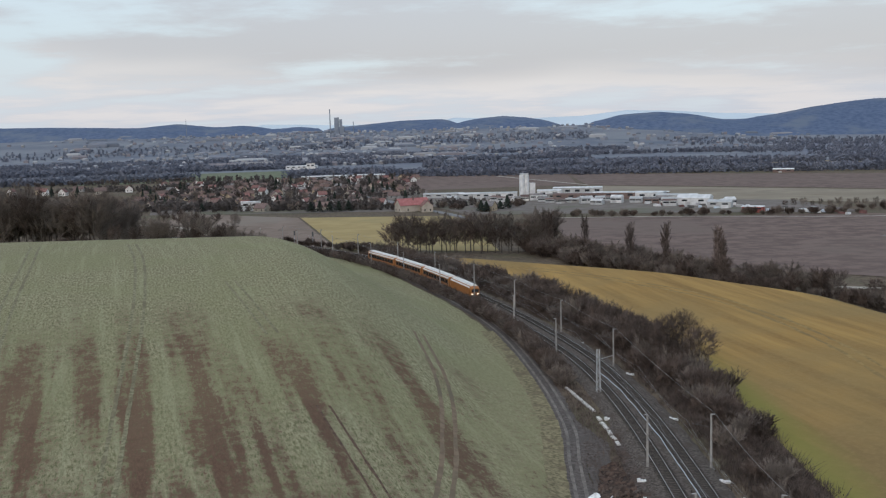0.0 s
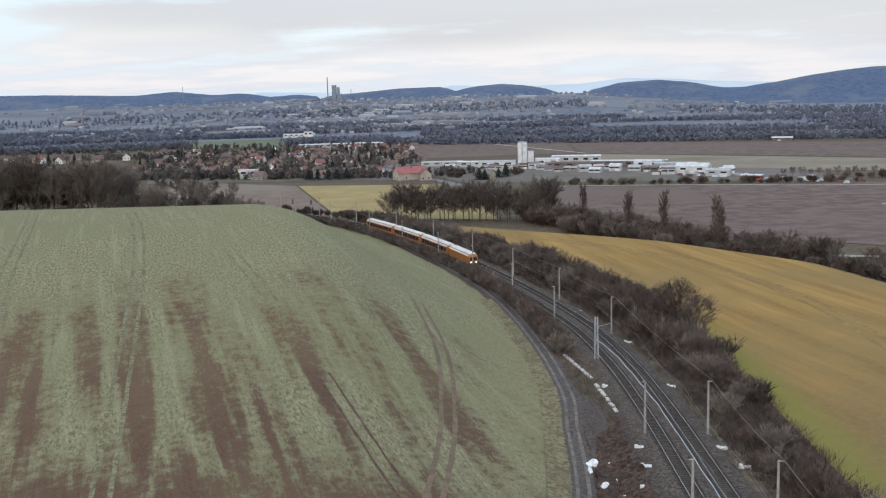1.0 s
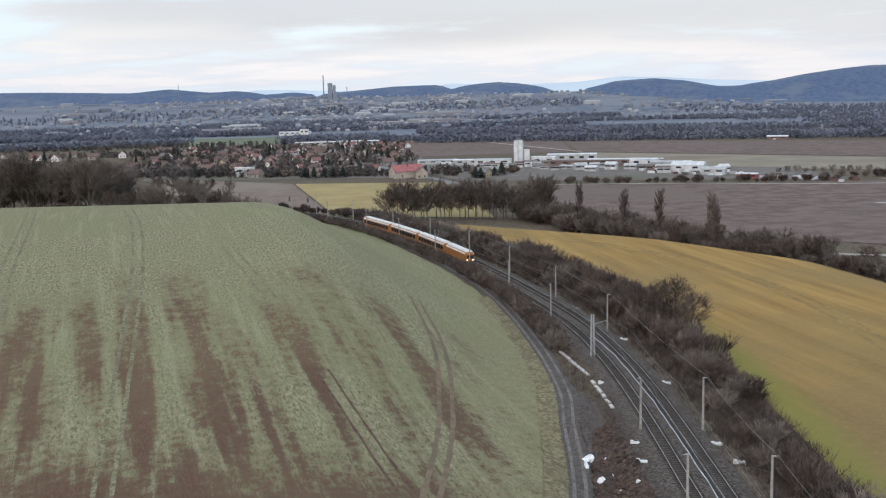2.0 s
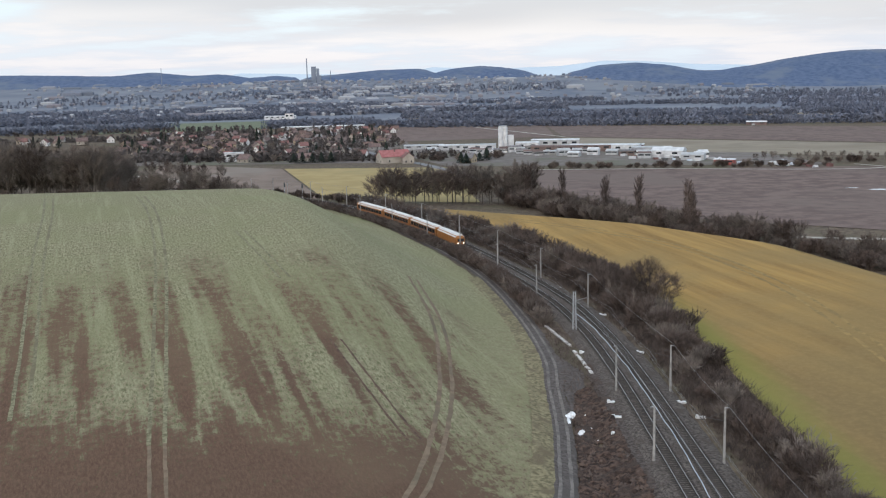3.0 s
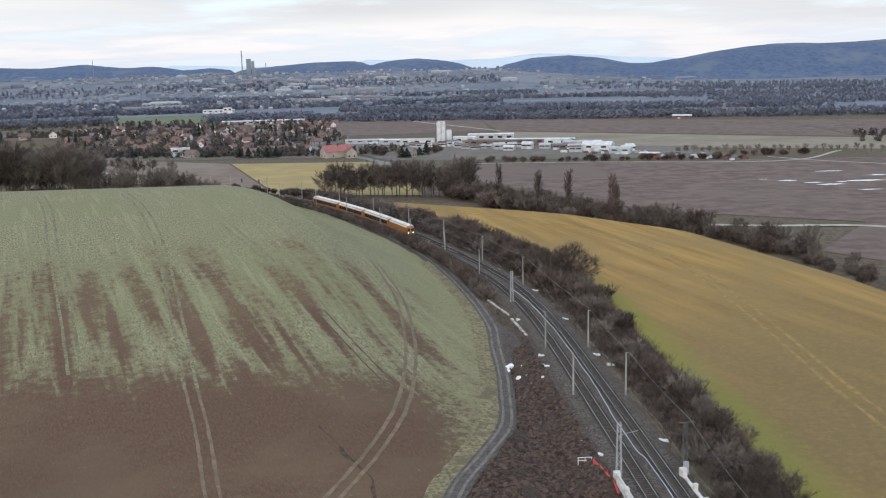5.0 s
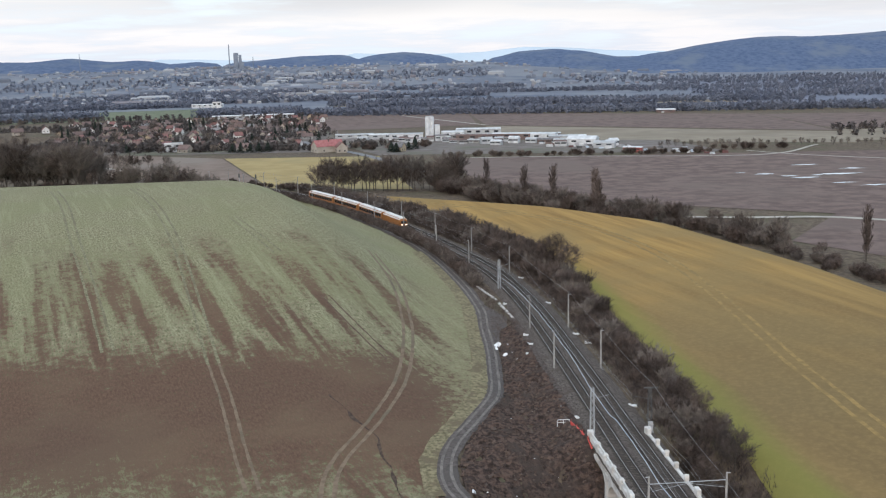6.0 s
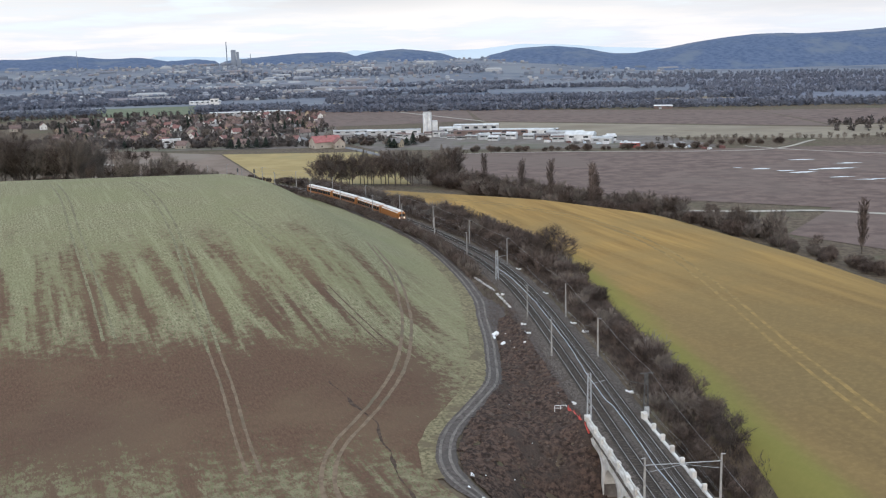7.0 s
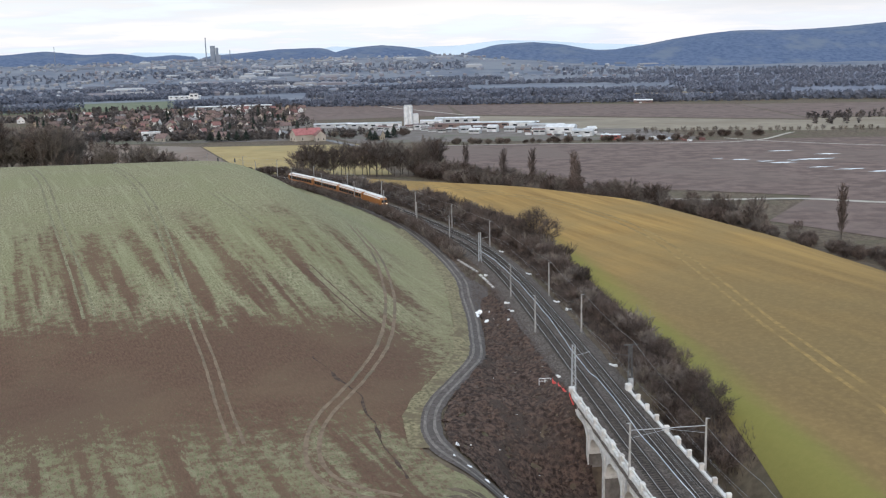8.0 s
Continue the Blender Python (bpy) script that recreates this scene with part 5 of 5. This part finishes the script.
def hall(name, x, y, wide, deep, tall, wall, roof, turn, label, rise=0.8, z=-17.0, group="works buildings"):
    """A shed with a shallow roof, a band of windows and a gate."""
    h = thing(name, label, "hall", (x, y, z), group, turn)
    w, d = wide / 2, deep / 2
    part("wall", Solid().box(-w, w, -d, d, -0.6, tall), wall, h)
    part("roof", Solid().hull([(-w - 0.4, -d - 0.4, tall), (w + 0.4, -d - 0.4, tall), (w + 0.4, d + 0.4, tall), (-w - 0.4, d + 0.4, tall)], [(-w, -d * 0.1, tall + rise), (w, -d * 0.1, tall + rise), (w, d * 0.1, tall + rise), (-w, d * 0.1, tall + rise)]), roof, h)
    for n in range(max(2, int(wide / 9))):
        cx = -w + wide * (n + 0.5) / max(2, int(wide / 9))
        part("window", Solid().box(cx - 2.2, cx + 2.2, -d - 0.06, -d + 0.02, tall * 0.55, tall * 0.8), GLASS, h)
    part("gate", Solid().box(-w * 0.3 - 2, -w * 0.3 + 2, -d - 0.09, -d + 0.02, -0.2, min(4.0, tall * 0.5)), SHED_GREY, h)
    return h


silo = thing("silo", "tall white grain silo block with round towers", "silo", (66, 944, -17))
for x, y in ((-3.6, 0), (0.6, 0), (-3.6, 4.2), (0.6, 4.2)):
    part("tower", Solid().rod((x, y, -0.5), (x, y, 23.0), 2.2, n=20), SHEET, silo, soft=False)
part("elevator_shaft", Solid().box(3.2, 8.4, -1.5, 5.0, -0.5, 15.5, 0.05), SHEET, silo)
part("gallery", Solid().box(-5.2, 2.4, -1.2, 5.4, 23.0, 24.2, 0.2), SHED_GREY, silo)
hall("works_hall", 88, 952, 22, 14, 8, SHEET, SHEET, -10, "white works hall beside the silo")
hall("works_hall", 118, 985, 46, 16, 8, SHED_GREY, SHEET, -10, "long hall with a white roof")
hall("works_hall", 112, 935, 44, 12, 5, BRICK_RED, TILES[3], -14, "low brown shed of the works")
hall("works_hall", 158, 925, 66, 14, 6, BRICK_RED, SHEET, -16, "long brown hall with a white roof")
hall("works_hall", 172, 906, 24, 20, 7, SHEET, SHEET, -20, "white hall with a bright roof")
hall("works_hall", 185, 880, 26, 14, 6, SHED_GREY, SHED_GREY, -20, "grey shed of the works")
hall("works_hall", 194, 838, 26, 16, 6, SHEET, SHEET, -25, "white arched hall of the works", 2.5)
hall("works_hall", 206, 806, 18, 10, 4.5, SHED_GREY, SHED_GREY, -25, "low grey shed of the works", 1.6)
hall("works_hall", 217, 757, 15, 8, 4.0, surface("red_cladding", (0.24, 0.07, 0.06), (0.32, 0.10, 0.085), 0.3, 0.7), SHEET, -25, "small red shed with a white roof")
hall("works_hall", 42, 968, 34, 14, 6, SHEET, SHED_GREY, -6, "white low hall beside the silo")
hall("works_hall", 18, 985, 26, 12, 5, SHED_GREY, SHEET, -4, "pale low hall of the works")
hall("works_hall", 50, 930, 20, 10, 4, PLASTER[2], TILES[2], -8, "low grey works building")
hall("works_hall", -10, 1010, 40, 12, 4, SHED_GREY, SHED_GREY, 0, "long low grey shed")
hall("works_hall", 208, 925, 18, 10, 2.0, SHEET, SHEET, -20, "low white covered stack in a field", 1.4)
hall("works_hall", -160, 1470, 120, 16, 6, SHED_GREY, SHEET, 6, "long pale hall beyond the village")
hall("works_hall", -178, 905, 17, 3, 8, SHEET, SHEET, 8, "blank white gable wall of a barn", 0.4)
hall("works_hall", 425, 1330, 26, 10, 4, TILES[3], SHEET, -20, "red farm building with a white roof", 1.5)
hall("works_hall", -296, 1960, 60, 18, 7, SHEET, SHEET, 4, "white hall far beyond the meadow")
hall("works_hall", -275, 1935, 16, 10, 12, PLASTER[1], TILES[2], 4, "tall white building far beyond the meadow")

rng = random.Random(31)
for n in range(34):
    t = rng.random()
    x, y = 5 + 215 * t + rng.uniform(-12, 12), 985 - 150 * t + rng.uniform(-45, 30)
    hall("outbuilding", x, y, rng.uniform(6, 14), rng.uniform(5, 9), rng.uniform(2.6, 5), rng.choice((SHEET, SHED_GREY, PLASTER[1], PLASTER[2], BRICK_RED)), rng.choice((SHEET, SHED_GREY, TILES[2], TILES[3], SHED_GREY)), rng.uniform(-30, 10),
         "small outbuilding in the works yard", rng.uniform(0.6, 2.0), group="works outbuildings")
for n in range(46):
    t = rng.random()
    x, y = 165 + 110 * t + rng.uniform(-8, 8), 842 - 120 * t + rng.uniform(-14, 26)
    long = rng.uniform(3.5, 6)
    crate = thing("container", "parked vehicle or container in the works yard", "container", (x, y, -17), "yard containers", rng.uniform(0, 180))
    part("body", Solid().box(-long / 2, long / 2, -1.1, 1.1, 0.3, rng.uniform(1.4, 2.6), 0.12), rng.choice((SHEET, SHED_GREY, TILES[0], DARK_STEEL, BLUE, SHEET)), crate)
    part("underside", Solid().box(-long / 2 + 0.3, long / 2 - 0.3, -0.9, 0.9, 0.0, 0.3), DARK_STEEL, crate)


def fir(seed):
    ob = thing("conifer", "dark green conifer in the village", "tree", group="village conifers")
    rs = random.Random(seed)
    part("trunk", Solid().rod((0, 0, -0.5), (0, 0, 3), 0.22, 0.15), BARK, ob)
    s = Solid()
    for k in range(240):
        f = rs.random() ** 0.8
        a, z = rs.uniform(0, 6.28), 0.8 + 11.0 * f
        r = 2.7 * (1 - f) + 0.2
        k0 = len(s.v)
        c, d = math.cos(a), math.sin(a)
        s.v += [(0.1 * c, 0.1 * d, z + 0.7), (r * c - 0.5 * d, r * d + 0.5 * c, z - 0.5), (r * c + 0.5 * d, r * d - 0.5 * c, z - 0.4)]
        s.f.append((k0, k0 + 1, k0 + 2))
    part("crown", s, FIR, ob)
    return ob


firs = [fir(i) for i in range(2)]
for n in range(34):
    y = rng.uniform(880, 1400)
    x = rng.uniform(-0.275 * y - 40, -0.02 * y - 22)
    placed(rng.choice(firs), x, y, float(height(x, y)), rng.uniform(0, 360)).scale = (1.3, 1.3, rng.uniform(0.6, 1.15))
for x, y, s in ((22, 826, 0.75), (26, 823, 0.7), (44, 850, 0.95), (38, 846, 0.6), (-112, 866, 0.8), (-104, 868, 0.7), (-96, 866, 0.75), (-88, 868, 0.8), (-120, 870, 0.7), (-440, 1118, 1.4), (-418, 1135, 1.3), (-410, 1112, 1.2)):
    placed(firs[0], x, y, float(height(x, y)), 0).scale = (1.7, 1.7, s)
for n in range(60):
    y = rng.uniform(860, 1420)
    x = rng.uniform(-0.30 * y - 60, -0.02 * y - 10)
    put(rng.choice(lines + wood), x, y, rng.uniform(0.4, 0.65))
for n in range(40):
    put(rng.choice(far_bushes), 70 + 280 * n / 40 + rng.uniform(-4, 4), 758 + rng.uniform(-3, 3) - 40 * n / 40 + 30 * (n > 30), rng.uniform(0.8, 1.6))
for n in range(34):
    t = n / 33
    put(rng.choice(lines), 250 + 210 * t, 790 - 40 * t + rng.uniform(-3, 3), rng.uniform(0.3, 0.5))
for n in range(30):
    put(rng.choice(wood), rng.uniform(-330, -150), rng.uniform(600, 760), rng.uniform(0.4, 0.75))
for n in range(14):
    put(rng.choice(far_bushes), rng.uniform(-60, 60), rng.uniform(845, 900), rng.uniform(1.0, 1.8))


def woodland(name, rows, tall, material, label, seed, each=26, size=1.6):
    """A far wood: bare crowns of many small flakes, joined. rows: (x0, y0, x1, y1, depth, trees)."""
    rs = np.random.RandomState(seed)
    c, h = [], []
    for x0, y0, x1, y1, deep, n in rows:
        t = rs.rand(n)
        c.append(np.c_[x0 + (x1 - x0) * t + rs.normal(0, 3, n), y0 + (y1 - y0) * t + rs.uniform(-deep / 2, deep / 2, n)])
        h.append(tall * rs.uniform(0.6, 1.15, n))
    c, h = np.vstack(c), np.concatenate(h)
    p, hh = np.repeat(c, each, 0), np.repeat(h, each)
    n = len(p)
    f = rs.uniform(0.05, 1.0, n)
    wide = 0.30 * hh * np.sqrt(np.clip(1 - (2 * f - 1.05) ** 2, 0.05, 1))
    a = rs.uniform(0, 6.28, n)
    r = wide * np.sqrt(rs.rand(n))
    mid = np.c_[p[:, 0] + r * np.cos(a), p[:, 1] + r * np.sin(a), np.maximum(height(p[:, 0], p[:, 1]), far_height(p[:, 0], p[:, 1])) + f * hh]
    k = size * rs.uniform(0.6, 1.5, n)[:, None]
    up = np.c_[rs.normal(0, 0.7, (n, 2)), rs.normal(0.35, 0.7, n)] * k
    across = rs.normal(0, 1, (n, 3)) * [0.6, 0.6, 0.4] * k
    v = np.stack([mid - across, mid + across, mid + up], 1).reshape(-1, 3)
    return tagged(shape(name, v, np.arange(3 * n).reshape(-1, 3), material), label, "wood", kind="stuff")


woodland("hedgerow", [(-700, 900, -330, 850, 120, 260), (-560, 1010, -250, 960, 60, 160), (-620, 1250, -330, 1300, 100, 240), (-330, 1430, -60, 1480, 60, 150), (-640, 1480, -280, 1560, 40, 140), (-190, 930, -40, 872, 26, 120), (-330, 960, -190, 925, 40, 110),
                      (470, 935, 1300, 790, 25, 260), (430, 860, 1100, 640, 12, 90), (-60, 870, 30, 900, 20, 40), (-340, 1200, -40, 1120, 160, 330), (-330, 1010, -60, 1010, 140, 330), (-380, 1350, -60, 1300, 120, 280), (-300, 930, -60, 890, 40, 170)], 6.4, FAR_TWIG, "bare hedges and garden trees round the village", 3, 44, 1.2)
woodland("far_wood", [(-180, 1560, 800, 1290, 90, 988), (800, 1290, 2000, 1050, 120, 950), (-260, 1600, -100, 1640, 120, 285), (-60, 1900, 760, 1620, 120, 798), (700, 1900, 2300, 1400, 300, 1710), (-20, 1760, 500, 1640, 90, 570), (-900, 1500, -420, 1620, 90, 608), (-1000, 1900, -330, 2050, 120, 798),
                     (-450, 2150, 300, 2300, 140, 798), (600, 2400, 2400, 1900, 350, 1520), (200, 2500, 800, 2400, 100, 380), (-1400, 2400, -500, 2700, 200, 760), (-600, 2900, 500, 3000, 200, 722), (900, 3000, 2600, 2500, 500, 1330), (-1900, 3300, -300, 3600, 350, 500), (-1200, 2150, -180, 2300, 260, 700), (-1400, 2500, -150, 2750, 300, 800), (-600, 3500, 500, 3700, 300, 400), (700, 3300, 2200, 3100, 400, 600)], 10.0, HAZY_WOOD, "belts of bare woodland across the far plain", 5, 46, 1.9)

rs = np.random.RandomState(9)
v, f = [], []
for n in range(1600):
    y = 2950 + 1400 * rs.rand() ** 0.8
    if n % 5 == 4:
        y = rs.uniform(2100, 3000)
    x = rs.uniform(-0.40 * y, 0.36 * y) if n % 3 == 0 else rs.normal(-0.10, 0.13) * y
    if x > 0.05 * y and y < 2700:
        continue
    w, d, h = rs.uniform(3.5, 8), rs.uniform(4, 7), rs.uniform(3, 7)
    if rs.rand() < 0.05:
        w, h = rs.uniform(16, 45), rs.uniform(5, 9)
    z = float(far_height(x, y))
    k = len(v)
    v += [(x - w, y - d, z - 3), (x + w, y - d, z - 3), (x + w, y + d, z - 3), (x - w, y + d, z - 3), (x - w, y - d, z + h), (x + w, y - d, z + h), (x + w, y + d, z + h), (x - w, y + d, z + h), (x - w * 0.8, y, z + h * 1.5), (x + w * 0.8, y, z + h * 1.5)]
    f += [(k, k + 1, k + 5, k + 4), (k + 1, k + 2, k + 6, k + 5), (k + 2, k + 3, k + 7, k + 6), (k + 3, k, k + 4, k + 7), (k + 4, k + 5, k + 9, k + 8), (k + 6, k + 7, k + 8, k + 9), (k + 5, k + 6, k + 9), (k + 7, k + 4, k + 8)]
# the town's house colours are greyed and blued to paint in the haze
tagged(shape("town_houses", v, f, islands("town", [(0.18, 0.20, 0.24), (0.24, 0.255, 0.29), (0.14, 0.16, 0.20), (0.20, 0.19, 0.21), (0.33, 0.345, 0.365), (0.18, 0.20, 0.245), (0.245, 0.245, 0.255), (0.16, 0.18, 0.22)])), "haze-tinted blue-grey houses of a distant town", "town", kind="stuff")

# works and ridge mast get their haze from this blue-grey colour
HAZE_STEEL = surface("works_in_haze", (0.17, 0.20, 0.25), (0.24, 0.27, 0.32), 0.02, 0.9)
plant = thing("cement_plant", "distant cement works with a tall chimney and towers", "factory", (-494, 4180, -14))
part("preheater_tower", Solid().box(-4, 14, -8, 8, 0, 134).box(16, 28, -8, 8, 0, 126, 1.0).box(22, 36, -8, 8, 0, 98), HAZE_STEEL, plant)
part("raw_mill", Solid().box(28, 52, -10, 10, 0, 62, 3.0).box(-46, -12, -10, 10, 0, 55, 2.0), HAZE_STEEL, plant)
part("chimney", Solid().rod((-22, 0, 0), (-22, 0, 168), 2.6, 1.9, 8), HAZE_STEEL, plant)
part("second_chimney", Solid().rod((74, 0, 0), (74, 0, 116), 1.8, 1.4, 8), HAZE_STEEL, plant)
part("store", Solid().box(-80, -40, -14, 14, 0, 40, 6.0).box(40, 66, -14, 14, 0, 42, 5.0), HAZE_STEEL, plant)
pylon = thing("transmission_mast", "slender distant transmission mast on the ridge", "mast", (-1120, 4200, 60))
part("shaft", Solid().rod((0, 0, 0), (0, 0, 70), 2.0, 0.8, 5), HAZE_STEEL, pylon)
